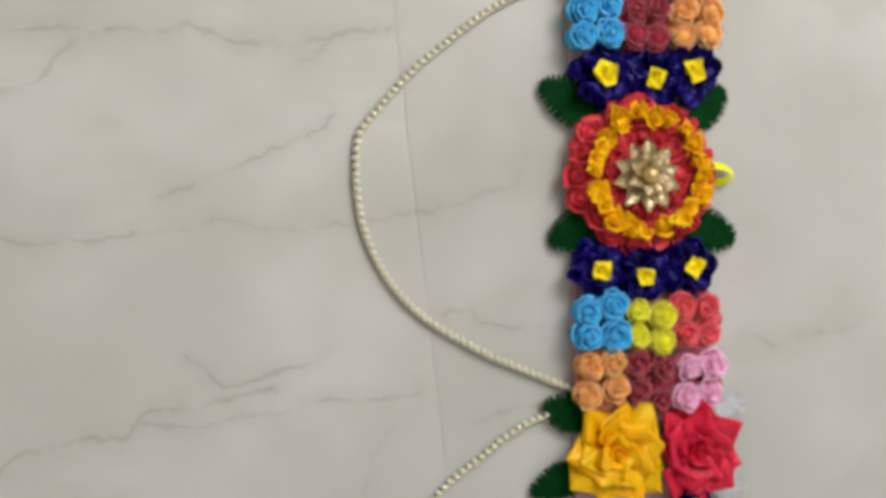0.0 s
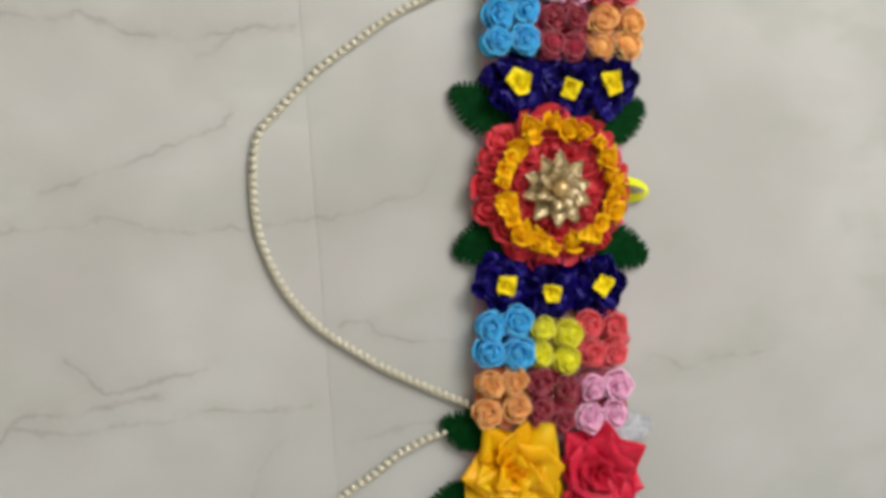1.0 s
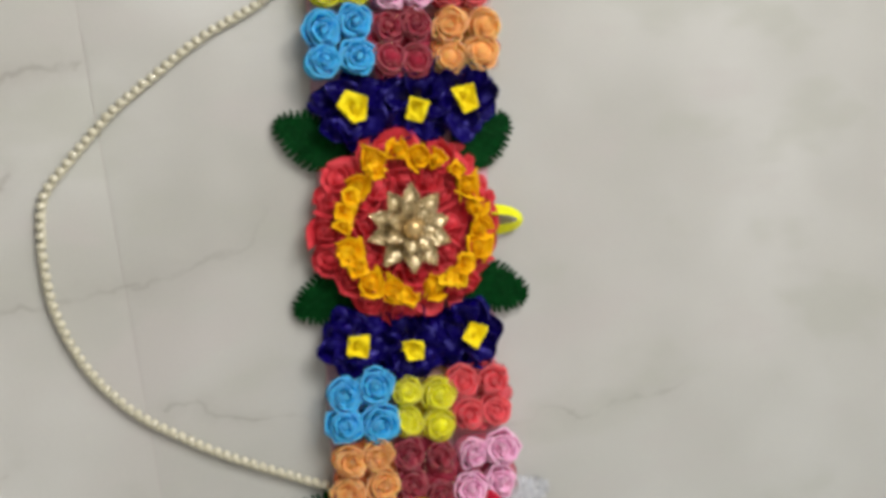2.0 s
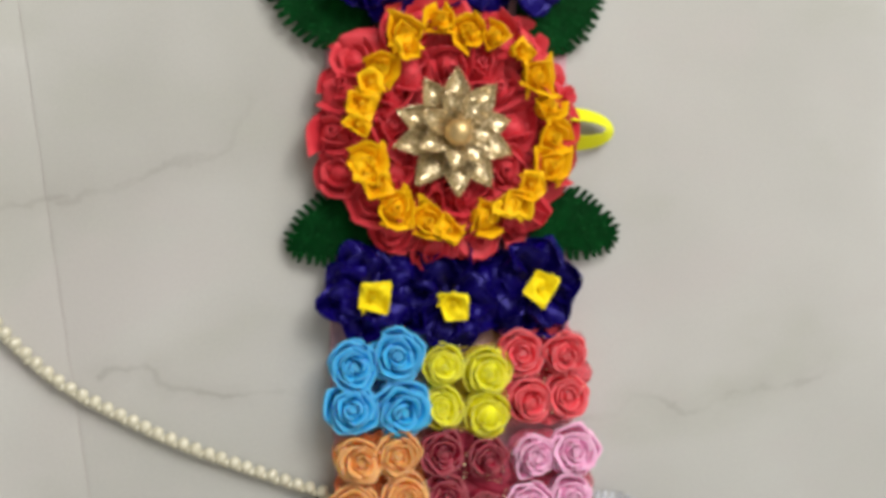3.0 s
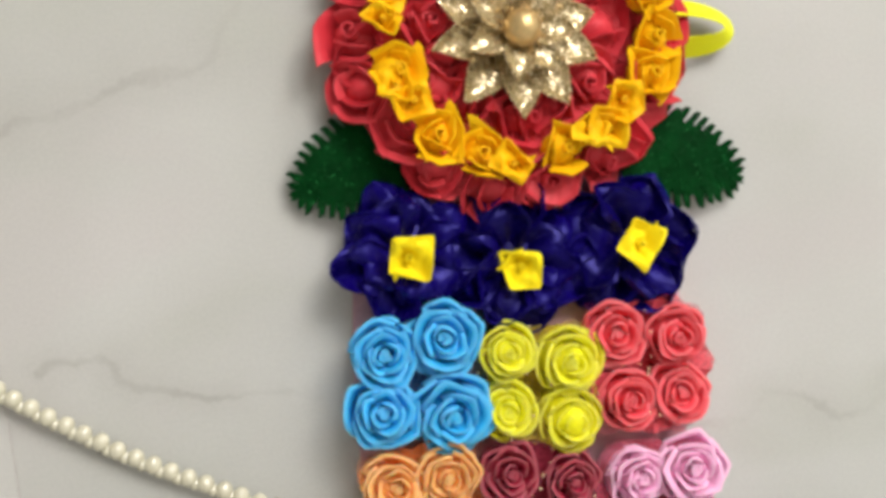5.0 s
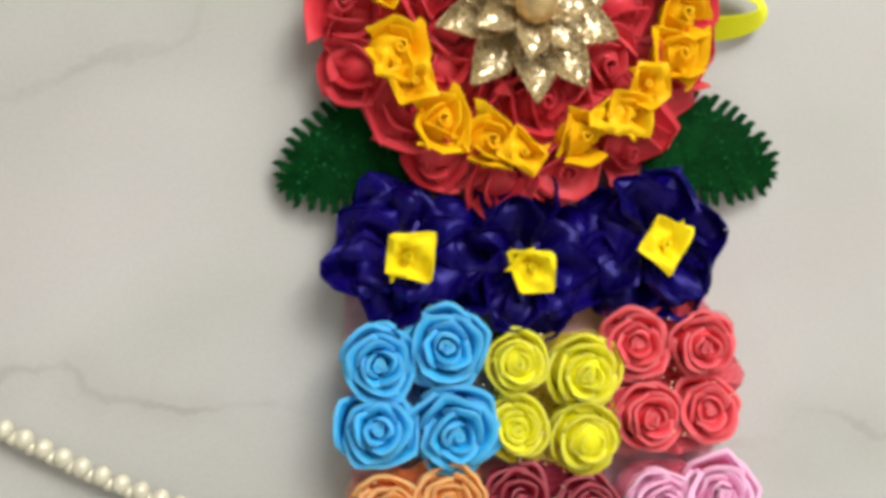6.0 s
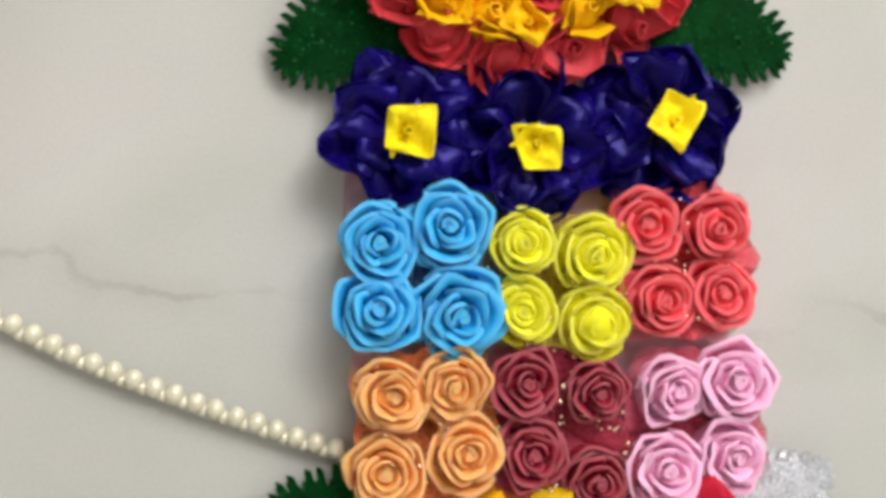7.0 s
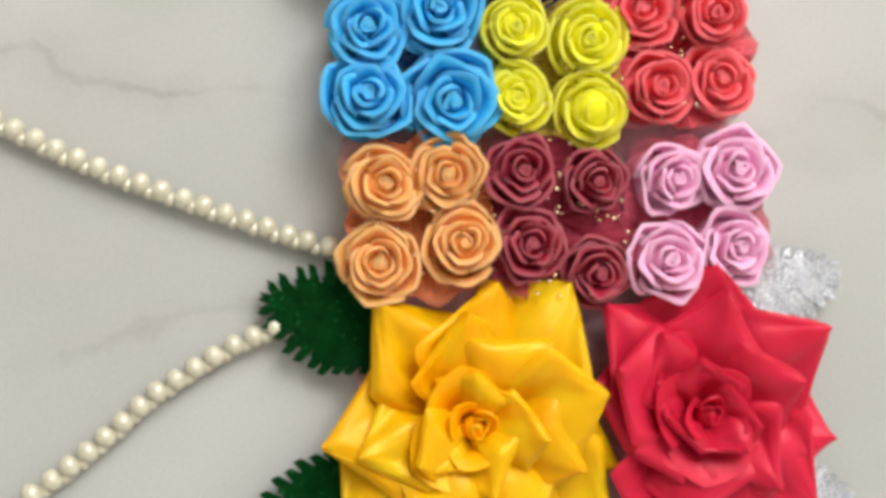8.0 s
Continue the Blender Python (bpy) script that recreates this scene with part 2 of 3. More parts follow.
# ---- shapes ----
class Shape:
    """Points and faces of one mesh."""

    def __init__(self):
        self.v, self.f = [], []

    def box(self, x0, x1, y0, y1, z0, z1):
        k = len(self.v)
        self.v += [(x, y, z) for z in (z0, z1) for x, y in ((x0, y0), (x1, y0), (x1, y1), (x0, y1))]
        self.f += [tuple(k + i for i in q) for q in ((3, 2, 1, 0), (4, 5, 6, 7), (0, 1, 5, 4), (1, 2, 6, 5), (2, 3, 7, 6), (3, 0, 4, 7))]
        return self

    def sheet(self, grid, thick):
        """A curved sheet of a real thickness through a grid of points, its rim rounded by a middle row."""
        nr, nc = len(grid), len(grid[0])
        g = np.array([[tuple(p) for p in row] for row in grid])
        du, dv = np.gradient(g, axis=1), np.gradient(g, axis=0)
        nor = np.cross(du, dv)
        size = np.linalg.norm(nor, axis=2, keepdims=True)
        nor = nor / np.maximum(size, 1e-12)
        k = len(self.v)
        self.v += [tuple(p) for p in (g + nor * thick / 2).reshape(-1, 3)] + [tuple(p) for p in (g - nor * thick / 2).reshape(-1, 3)]
        m = nr * nc
        for i in range(nr - 1):
            for j in range(nc - 1):
                a, b, c, d = i * nc + j, i * nc + j + 1, (i + 1) * nc + j + 1, (i + 1) * nc + j
                self.f += [(k + a, k + b, k + c, k + d), (k + m + d, k + m + c, k + m + b, k + m + a)]
        ring = [(0, j) for j in range(nc)] + [(i, nc - 1) for i in range(1, nr)] + [(nr - 1, j) for j in range(nc - 2, -1, -1)] + [(i, 0) for i in range(nr - 2, 0, -1)]
        for (i, j), (i2, j2) in zip(ring, ring[1:] + ring[:1]):
            a, b = i * nc + j, i2 * nc + j2
            self.f.append((k + b, k + a, k + m + a, k + m + b))
        return self

    def ball(self, c, r, nu=10, nv=7, flat=1.0):
        k = len(self.v)
        self.v.append((c[0], c[1], c[2] + r * flat))
        for i in range(1, nv):
            a = math.pi * i / nv
            for j in range(nu):
                b = 2 * math.pi * j / nu
                self.v.append((c[0] + r * math.sin(a) * math.cos(b), c[1] + r * math.sin(a) * math.sin(b), c[2] + r * flat * math.cos(a)))
        self.v.append((c[0], c[1], c[2] - r * flat))
        last = len(self.v) - 1
        for j in range(nu):
            j2 = (j + 1) % nu
            self.f.append((k, k + 1 + j, k + 1 + j2))
            for i in range(nv - 2):
                a = k + 1 + i * nu
                self.f.append((a + j, a + nu + j, a + nu + j2, a + j2))
            a = k + 1 + (nv - 2) * nu
            self.f.append((a + j, last, a + j2))
        return self

    def disc(self, c, r, h, sides=28, dome=0.0, rings=4, full=2.0):
        """A low round pad, its top raised by dome in the middle."""
        k = len(self.v)
        rows = [(r, 0.0), (r * 1.0, h * 0.6)] + [(r * (1 - (i / rings) ** 1.0) * 0.97, h + dome * (1 - (1 - i / rings) ** full)) for i in range(rings)]
        for rad, z in rows:
            self.v += [(c[0] + rad * math.cos(2 * math.pi * j / sides), c[1] + rad * math.sin(2 * math.pi * j / sides), c[2] + z) for j in range(sides)]
        self.v.append((c[0], c[1], c[2] + h + dome))
        for i in range(len(rows) - 1):
            for j in range(sides):
                j2 = (j + 1) % sides
                self.f.append((k + i * sides + j, k + i * sides + j2, k + (i + 1) * sides + j2, k + (i + 1) * sides + j))
        t = k + (len(rows) - 1) * sides
        self.f += [(t + j, t + (j + 1) % sides, len(self.v) - 1) for j in range(sides)]
        self.f.append(tuple(k + j for j in range(sides - 1, -1, -1)))
        return self

    def mesh(self, name, material, smooth=50):
        me = bpy.data.meshes.new(name)
        me.from_pydata(self.v, [], self.f)
        me.materials.append(material)
        me.update()
        if smooth:
            me.shade_smooth()
            me.set_sharp_from_angle(angle=radians(smooth))
        return me


def thing(name, at, label, category, kind="", group=""):
    ob = new(name)
    ob.empty_display_size = 0.02
    ob.location = at
    return tagged(ob, label, category, group, kind)


def part(name, shape, material, parent, label="", at=(0, 0, 0), turn=(0, 0, 0), size=1.0, smooth=50):
    """One mesh under a thing or a part; at is in the parent's own space."""
    me = shape if isinstance(shape, bpy.types.Mesh) else shape.mesh(name, material, smooth)
    ob = new(name, me)
    ob.parent = parent
    ob.matrix_basis = Matrix.LocRotScale(at, Euler(turn), (size, size, size))
    return tagged(ob, label)


rng = random.Random(11)


def ease(a, b, x):
    x = min(1.0, max(0.0, (x - a) / (b - a)))
    return x * x * (3 - 2 * x)


# ---- room, set square to the floor's joints ----
ROOM = Matrix.Translation(CORNER) @ Matrix.Rotation(ANGLE, 4, "Z")


def setting(name, shape, material, label, category):
    ob = tagged(new(name, shape.mesh(name, material, 0)), label, category, "", "structure")
    ob.matrix_world = ROOM
    return ob


setting("wall_south", Shape().box(WEST - 0.15, EAST + 0.15, SOUTH - 0.15, SOUTH, -0.05, HIGH), PAINT, "plain cream painted wall", "wall")
setting("wall_west", Shape().box(WEST - 0.15, WEST, SOUTH, NORTH, -0.05, HIGH), PAINT, "plain cream painted wall", "wall")
setting("wall_east", Shape().box(EAST, EAST + 0.15, SOUTH, NORTH, -0.05, HIGH), PAINT, "plain cream painted wall", "wall")
holed = Shape()
holed.box(WEST - 0.15, WIN[0], NORTH, NORTH + 0.15, -0.05, HIGH).box(WIN[1], EAST + 0.15, NORTH, NORTH + 0.15, -0.05, HIGH)
holed.box(WIN[0], WIN[1], NORTH, NORTH + 0.15, -0.05, WIN[2]).box(WIN[0], WIN[1], NORTH, NORTH + 0.15, WIN[3], HIGH)
setting("wall_north", holed, PAINT, "cream painted wall with a window opening", "wall")
setting("ceiling", Shape().box(WEST - 0.15, EAST + 0.15, SOUTH - 0.15, NORTH + 0.15, HIGH, HIGH + 0.12), WHITE, "plain white ceiling", "ceiling")
fr = Shape()
fr.box(WIN[0], WIN[0] + 0.05, NORTH + 0.08, NORTH + 0.13, WIN[2], WIN[3]).box(WIN[1] - 0.05, WIN[1], NORTH + 0.08, NORTH + 0.13, WIN[2], WIN[3])
fr.box(WIN[0] + 0.05, WIN[1] - 0.05, NORTH + 0.08, NORTH + 0.13, WIN[2], WIN[2] + 0.05).box(WIN[0] + 0.05, WIN[1] - 0.05, NORTH + 0.08, NORTH + 0.13, WIN[3] - 0.05, WIN[3])
setting("window_1", fr, FRAME, "white painted frame of an open window", "window")

# floor: large slabs laid edge to edge, one tight joint running past the hanging
floor = setting("floor", Shape().box(WEST, EAST, SOUTH, NORTH, -0.05, -0.0003), GROUT, "pale polished marble floor in large slabs", "floor")
GAP, BEVEL = 0.0003, 0.0001
a = (SIDE - GAP) / 2
slab = Shape()
for rad, z in ((a, -0.00025), (a, -BEVEL), (a - BEVEL, 0.0)):
    slab.v += [(-rad, -rad, z), (rad, -rad, z), (rad, rad, z), (-rad, rad, z)]
slab.f += [(8, 9, 10, 11), (3, 2, 1, 0)]
for r0 in (0, 4):
    slab.f += [(r0 + j, r0 + (j + 1) % 4, r0 + 4 + (j + 1) % 4, r0 + 4 + j) for j in range(4)]
slab_mesh = slab.mesh("slab", MARBLE, 0)
for i in range(-2, 3):
    for j in range(-2, 2):
        part("slab", slab_mesh, MARBLE, floor, "", (SIDE * (i + 0.5), SIDE * (j + 0.5), 0))


# ---- flowers, leaves, beads ----
def swirl(s, r0, r1, turns, z0, z1, thick, start=0.0, steps=26, wob=0.0):
    """A rolled strip standing on edge."""
    rows = []
    for k in range(4):
        v = k / 3
        row = []
        for i in range(steps):
            u = i / (steps - 1)
            a = start + turns * 2 * math.pi * u
            r = (r0 + (r1 - r0) * u) * (0.85 + 0.15 * v) * (1 + wob * math.sin(3 * a))
            row.append((r * math.cos(a), r * math.sin(a), z0 + (z1 - z0) * v - 0.10 * (z1 - z0) * u * v))
        rows.append(row)
    s.sheet(rows, thick)


def cup_petal(s, a, half, rb, rt, z0, z1, thick, spiral=0.10, point=0.0, flare=0.12, nu=9, nv=6, sag=0.2, lean=0.0, square=0.0):
    """A petal that wraps round the flower's axis and opens at its top."""
    ph = rng.uniform(0, 6)
    rows = []
    for k in range(nv):
        v = k / (nv - 1)
        row = []
        for i in range(nu):
            u = 2 * i / (nu - 1) - 1
            r = rb + (rt - rb) * v ** 0.55
            r *= 1 + spiral * u + point * (1 - abs(u)) * v * v + 0.025 * math.sin(3.1 * u + ph + 2 * v)
            r *= 1 - square * v + square * v * 0.5 * (1 + math.cos(min(half, 1.05))) / math.cos(min(abs(u) * half, 1.05))
            r += flare * rt * ease(0.7, 1.0, v)
            z = z0 + (z1 - z0) * v * (1 - sag * u * u * v) + lean * u * v - 0.05 * (z1 - z0) * ease(0.8, 1.0, v)
            b = a + u * half * (1 - 0.10 * v)
            row.append((r * math.cos(b), r * math.sin(b), z))
        rows.append(row)
    s.sheet(rows, thick)


def rose(name, mat, parent, at, turn, r, h, words="", style=(0.0006, 0.06, 0.05, 0.2, 0.5)):
    """A foam rose: whorls of opening petals with bent rims, one overlapping the next, round a closed heart; each petal is a piece of its own."""
    thick, corner, flat, wild, fill = style
    a = rng.uniform(0, 6.28)
    heart = Shape()
    swirl(heart, r * 0.07, r * 0.18, rng.uniform(0.9, 1.2), 0.5 * h, h * rng.uniform(0.93, 0.99), thick, a, 18, 0.16)
    heart.ball((0, 0, h * 0.84), r * 0.15, 12, 8, 0.9)
    heart.disc((0, 0, 0), r * 0.84, 0.22 * h, 20, fill * h, 6, 2.8)
    ob = part(name, heart, mat, parent, words, at, turn)
    ob.scale = (rng.uniform(0.94, 1.06), rng.uniform(0.94, 1.06), 1.0)
    for ring, (count, rim, top, span, slope) in enumerate(((2, 0.34, 1.0, 1.70, 0.66), (3, 0.55, 0.97, 1.25, 0.58), (3, 0.76, 0.89, 1.28, 0.64), (4, 0.96, 0.74, 1.10, 0.80))):
        a += rng.uniform(0.5, 1.5)
        for i in range(count):
            b0 = a + 2 * math.pi * i / count + rng.uniform(-1, 1) * wild
            half = span * rng.uniform(0.88, 1.12)
            rt, zt = r * rim * rng.uniform(0.93, 1.05), h * top * rng.uniform(0.93, 1.05)
            bend, sharp, straight, ph = rng.uniform(-0.35, 0.35), corner * rng.uniform(0.2, 1.8), flat * rng.uniform(0.5, 1.3), rng.uniform(0, 6)
            lean, roll = rng.uniform(-1, 1) * wild * 0.30 * h, rng.uniform(0.02, 0.09) * (1 if ring else 0)
            rows = []
            for k in range(7):
                v = k / 6
                row = []
                for j in range(15):
                    u = 2 * j / 14 - 1
                    side = (u - bend) / (1 - bend) if u > bend else (bend - u) / (1 + bend)
                    q = rt * (slope + (1 - slope) * v ** 1.2) * (1 + 0.075 * u - 0.13 * ease(0.70, 1.0, abs(u)))
                    q *= 1 + v * (sharp * max(0.0, 1 - 2.2 * side) ** 1.3 - straight * math.sin(math.pi * min(1.0, side)))
                    q += rt * (roll * ease(0.66, 1.0, v) + 0.018 * math.sin(5.0 * u + ph) * v)
                    z = 0.08 * h + (zt - 0.08 * h) * math.sin(v * math.pi * 0.5) ** 0.9 * (1 - 0.34 * abs(u) ** 3 * v) + lean * u * v - 0.035 * h * ease(0.80, 1.0, v) * ring / 3
                    b = b0 + u * half
                    row.append((q * math.cos(b), q * math.sin(b), z))
                rows.append(row)
            part("petal", Shape().sheet(rows, thick * rng.uniform(0.85, 1.2)), mat, ob)
    return ob


def bud(name, mat, parent, at, turn, r, h, words="", corners=4, thick=0.0004, open_=1.0, roll=True, square=0.7, inner=True):
    """A folded ribbon bud: pointed flaps, each a piece of its own, round a small roll."""
    a = rng.uniform(0, 6.28)
    heart = Shape().disc((0, 0, 0), r * 0.62, 0.22 * h, 14, 0.48 * h, 4)
    if roll:
        swirl(heart, r * 0.05, r * 0.24, 1.25, 0.3 * h, h * 0.98, thick, a, 16, 0.12)
    ob = part(name, heart, mat, parent, words, at, turn)
    for ring, (rt, zt) in enumerate(((0.50, 1.0), (0.92, 0.84))):
        count = corners - 1 + ring
        if ring == 0 and not inner:
            continue
        for i in range(count):
            b = a + 0.7 * ring + 2 * math.pi * i / count + rng.uniform(-0.3, 0.3)
            s = Shape()
            cup_petal(s, b, rng.uniform(0.85, 1.2), r * rt * 0.40, r * rt * 0.78 * rng.uniform(0.85, 1.12), 0.08 * h, h * zt * rng.uniform(0.82, 1.06), thick,
                      rng.uniform(0.02, 0.16), rng.uniform(0.05, 0.40) * open_, 0.12, 13, 6, 0.24, rng.uniform(-0.16, 0.16) * h, square * rng.uniform(0.7, 1.2))
            part("flap", s, mat, ob)
    return ob


def folded_heart(mat, parent, at, r, h, words, name="flower_heart"):
    """A scrap of ribbon folded to a four-cornered cup, a crease turning into its middle, with one flap laid over."""
    many = rng.choice((4, 4, 5))
    corners = [(2 * math.pi * i / many + rng.uniform(-0.34, 0.34), r * rng.uniform(0.98, 1.32)) for i in range(many)]
    pts = [Vector((q * math.cos(a), q * math.sin(a))) for a, q in corners]

    def rim(a):
        d = Vector((math.cos(a), math.sin(a)))
        for p, q in zip(pts, pts[1:] + pts[:1]):
            e = q - p
            den = d.x * e.y - d.y * e.x
            if abs(den) > 1e-12:
                t, k = (p.x * e.y - p.y * e.x) / den, (p.x * d.y - p.y * d.x) / den
                if t > 0 and -1e-6 <= k <= 1 + 1e-6:
                    return t
        return r * 0.8

    ph = rng.uniform(0, 6.28)
    cup = Shape()
    rows = []
    for k in range(9):
        v = k / 8
        row = []
        for j in range(41):
            a = 2 * math.pi * j / 40
            q = (rim(a) if k > 2 else r * 0.8) * v
            z = h * (0.42 + 0.58 * v ** 0.75) - 0.06 * h * ease(0.85, 1.0, v)
            z += 0.20 * h * math.sin(a + ph - 4.0 * v) * math.sin(math.pi * v) + 0.10 * h * math.sin(3 * a + ph + 5 * v) * v
            row.append((q * math.cos(a), q * math.sin(a), z))
        rows.append(row)
    cup.sheet(rows, 0.0004)
    cup.disc((0, 0, 0), r * 0.45, h * 0.3, 12, h * 0.2)
    ob = part(name, cup, mat, parent, words, at, (rng.uniform(-0.15, 0.15), rng.uniform(-0.15, 0.15), rng.uniform(0, 6.28)))
    for turn, wide in ((0.0, 0.50), (2.6, 0.66)):
        flap = Shape()
        cup_petal(flap, ph + turn, 1.0, r * 0.12, r * wide, h * 0.45, h * rng.uniform(0.88, 1.06), 0.0004, 0.18, 0.25, 0.12, 11, 5, 0.3, 0.12 * h, 0.7)
        part("flap", flap, mat, ob)
    tip = Shape()
    swirl(tip, r * 0.06, r * 0.17, 1.2, 0.5 * h, h * 1.0, 0.0004, ph + 2, 14, 0.1)
    part("roll", tip, mat, ob)


def petal(length, half, z0, rise, curl, point=1.0, thick=0.0005, nu=11, nv=11, droop=0.0, ruck=0.0, root=0.12, cup=0.0, roll=2.2, lift=0.0):
    """A broad ribbon petal lying along +x: widens, then runs to a point; its edges roll back."""
    s = Shape()
    ph, ph2 = rng.uniform(0, 6), rng.uniform(0, 6)
    rows = []
    for k in range(nv):
        v = k / (nv - 1)
        wide = half * math.sin(math.pi * (0.16 + 0.50 * v ** 0.9)) * ((1 - 0.95 * (max(0.0, v - 0.45) / 0.55) ** 1.7) if point > 0.5 else math.sqrt(max(0.0, 1 - (max(0.0, v - 0.45) / 0.56) ** 2)))
        wide = max(wide, half * 0.03)
        row = []
        for i in range(nu):
            u = 2 * i / (nu - 1) - 1
            z = z0 + rise * math.sin(v * math.pi * 0.62) - droop * v ** 3 + lift * v ** 2 - curl * abs(u) ** roll * ease(0.1, 0.6, v) + cup * u * u * (1 - 0.6 * v)
            z += ruck * (math.sin(5.0 * u + ph + 3 * v) * 0.6 + math.sin(9.0 * u * v + ph2)) * v * (1 - 0.4 * v)
            x = length * (root + (1 - root) * v) + 0.03 * length * math.sin(2 * u + ph) * v
            row.append((x, wide * u, z))
        rows.append(row)
    s.sheet(rows, thick)
    return s


def ribbon_petal(length, half, z0, rise, arch=0.003, crease=0.0010, flick=0.0, skew=0.0, root=0.06, blunt=0.85, lip=0.0008, thick=0.0005, nu=17, nv=15):
    """A folded ribbon petal along +x: gathered at its root, creased lengthwise, its sides rolled over, drawn out to a corner at its end."""
    s = Shape()
    ph, many = rng.uniform(0, 6.28), rng.uniform(3.2, 6.2)
    belly = rng.uniform(0.54, 0.68)
    rows = []
    for k in range(nv):
        v = k / (nv - 1)
        if v < belly:
            wide = half * (0.40 + 0.60 * ease(0.0, belly, v))
        else:
            q = (v - belly) / (1 - belly)
            wide = half * ((1 - q) ** blunt * (1 - 0.05 * math.sin(math.pi * q)))
        wide = max(wide, half * 0.025)
        row = []
        for i in range(nu):
            u = 2 * i / (nu - 1) - 1
            z = z0 + rise * math.sin(v * math.pi * 0.60) + flick * ease(0.70, 1.0, v)
            z -= arch * abs(u) ** 2.4 * (0.35 + 0.65 * v)
            z += lip * ease(0.72, 0.88, abs(u)) - 1.6 * lip * ease(0.86, 1.0, abs(u))
            z += crease * math.sin(many * u + ph) * math.sin(math.pi * min(1.0, 0.15 + v)) + 0.35 * crease * math.sin(2.3 * many * u + 2 * ph + 2 * v) * (1 - v)
            x = length * (root + (1 - root) * v) - 0.04 * length * abs(u) * v * (1 - v)
            row.append((x, wide * u + skew * half * v * v, z))
        rows.append(row)
    s.sheet(rows, thick)
    return s


def leaf(length, half, teeth=11, thick=0.0009, sag=0.0):
    """A feathered felt leaf along +x: a midrib with slit lobes on both sides."""
    s = Shape()

    def edge(v):
        return half * (math.sin(math.pi * min(1.0, 0.10 + 0.90 * v) ** 0.80)) ** 0.75 if v < 1 else 0.0

    def high(x, y):
        v = x / length
        return 0.0016 * math.sin(v * 3) - sag * v * v + 0.0012 * (abs(y) / half) ** 1.5 * math.sin(9 * v)

    for side in (-1, 1):
        for i in range(teeth):
            v0, v1 = i / teeth, (i + 1) / teeth
            cut = 0.74 + rng.uniform(-0.08, 0.06)
            w0, w1 = max(edge(v0), half * 0.10), max(edge(min(v1, 0.985)), half * 0.05)
            tip = (length * min(1.0, v1 + 0.10 + 0.03 * rng.random()), side * w1 * rng.uniform(0.96, 1.05))
            grid = []
            for q in (0.0, 0.40, cut - 0.01, cut, 0.90, 1.0):
                nar = 1.30 if q < cut else 0.80 - 0.28 * ((q - cut) / (1 - cut)) ** 2
                mid = (length * (v0 + v1) / 2 * (1 - q) + tip[0] * q, tip[1] * q)
                reach = length / teeth * 0.52 * nar
                row = []
                for e in (-1, 0, 1):
                    x, y = mid[0] + e * reach, mid[1] - 0.0 * e
                    row.append((x, y, high(x, y) + (0.0002 if i % 2 else 0.0)))
                grid.append(row if side > 0 else row[::-1])
            s.sheet(grid, thick)
    rib = [[(length * v, y, high(length * v, 0) + 0.0003) for y in (-0.0009, 0.0, 0.0009)] for v in (0, 0.25, 0.5, 0.75, 0.98)]
    s.sheet(rib, 0.0008)
    return s


def net(reach_x, reach_y, z0, z1):
    """A gathered skirt of net: a wavy sheet with a frayed rim."""
    s = Shape()
    ph = [rng.uniform(0, 6) for _ in range(4)]
    rows = []
    for k in range(6):
        v = k / 5
        row = []
        for j in range(49):
            a = 2 * math.pi * j / 48
            box_r = 1 / max(abs(math.cos(a)), abs(math.sin(a))) ** 0.75
            wob = 1 + v * (0.06 * math.sin(5 * a + ph[0]) + 0.05 * math.sin(11 * a + ph[1]))
            z = z0 + (z1 - z0) * v ** 1.3 + 0.0012 * v * math.sin(9 * a + ph[2]) + 0.0010 * v * math.sin(17 * a + ph[3])
            row.append((reach_x * box_r * wob * (0.01 + 0.99 * v) * math.cos(a), reach_y * box_r * wob * (0.01 + 0.99 * v) * math.sin(a), z))
        rows.append(row)
    s.sheet(rows, 0.0002)
    return s


# ---- the floral hanging ----
ORIGIN = Vector((0.330, 0.0, 0.0))
hanging = thing("floral_door_hanging", ORIGIN, "long floral hanging of foam roses and ribbon flowers lying on marble", "wall hanging")
TOP = 0.0040  # upper side of the backing


def local(x, y, z=TOP):
    return Vector((x, y, z)) - ORIGIN


back = Shape()
rows = []
for k in range(30):
    v = k / 29
    y = -0.198 + (0.2045 + 0.198) * v
    shift = 0.006 * (v - 0.5)
    rows.append([(-0.0515 + shift + 0.0006 * math.sin(31 * v), y, 0.0022), (-0.020, y, 0.0022), (0.02, y, 0.0022), (0.0505 + shift + 0.0006 * math.sin(27 * v + 1), y, 0.0022)])
back.sheet([r[::-1] for r in rows][::-1], 0.0034)
part("backing_strip", back, BACK, hanging, "pale pink felt backing strip")

NETS = {
    "blue": tulle("pale_blue_net", (0.12, 0.30, 0.60), 0.30), "yellow": tulle("yellow_net", (0.70, 0.50, 0.06), 0.50),
    "red": tulle("coral_net", (0.74, 0.08, 0.11), 0.85), "orange": tulle("apricot_net", (0.78, 0.22, 0.06), 0.62),
    "maroon": tulle("maroon_net", (0.42, 0.03, 0.07), 0.88), "pink": tulle("pink_net", (0.62, 0.09, 0.15), 0.70),
}
REACH = {"blue": 0.78, "yellow": 0.88, "red": 1.0, "orange": 0.97, "maroon": 1.0, "pink": 0.97}
FOAMS = {"blue": BLUE, "yellow": YELLOW, "red": RED, "orange": ORANGE, "maroon": MAROON, "pink": PINK}
WORDS = {"blue": "sky-blue", "yellow": "lemon-yellow", "red": "coral-red", "orange": "apricot", "maroon": "dark maroon", "pink": "soft pink"}
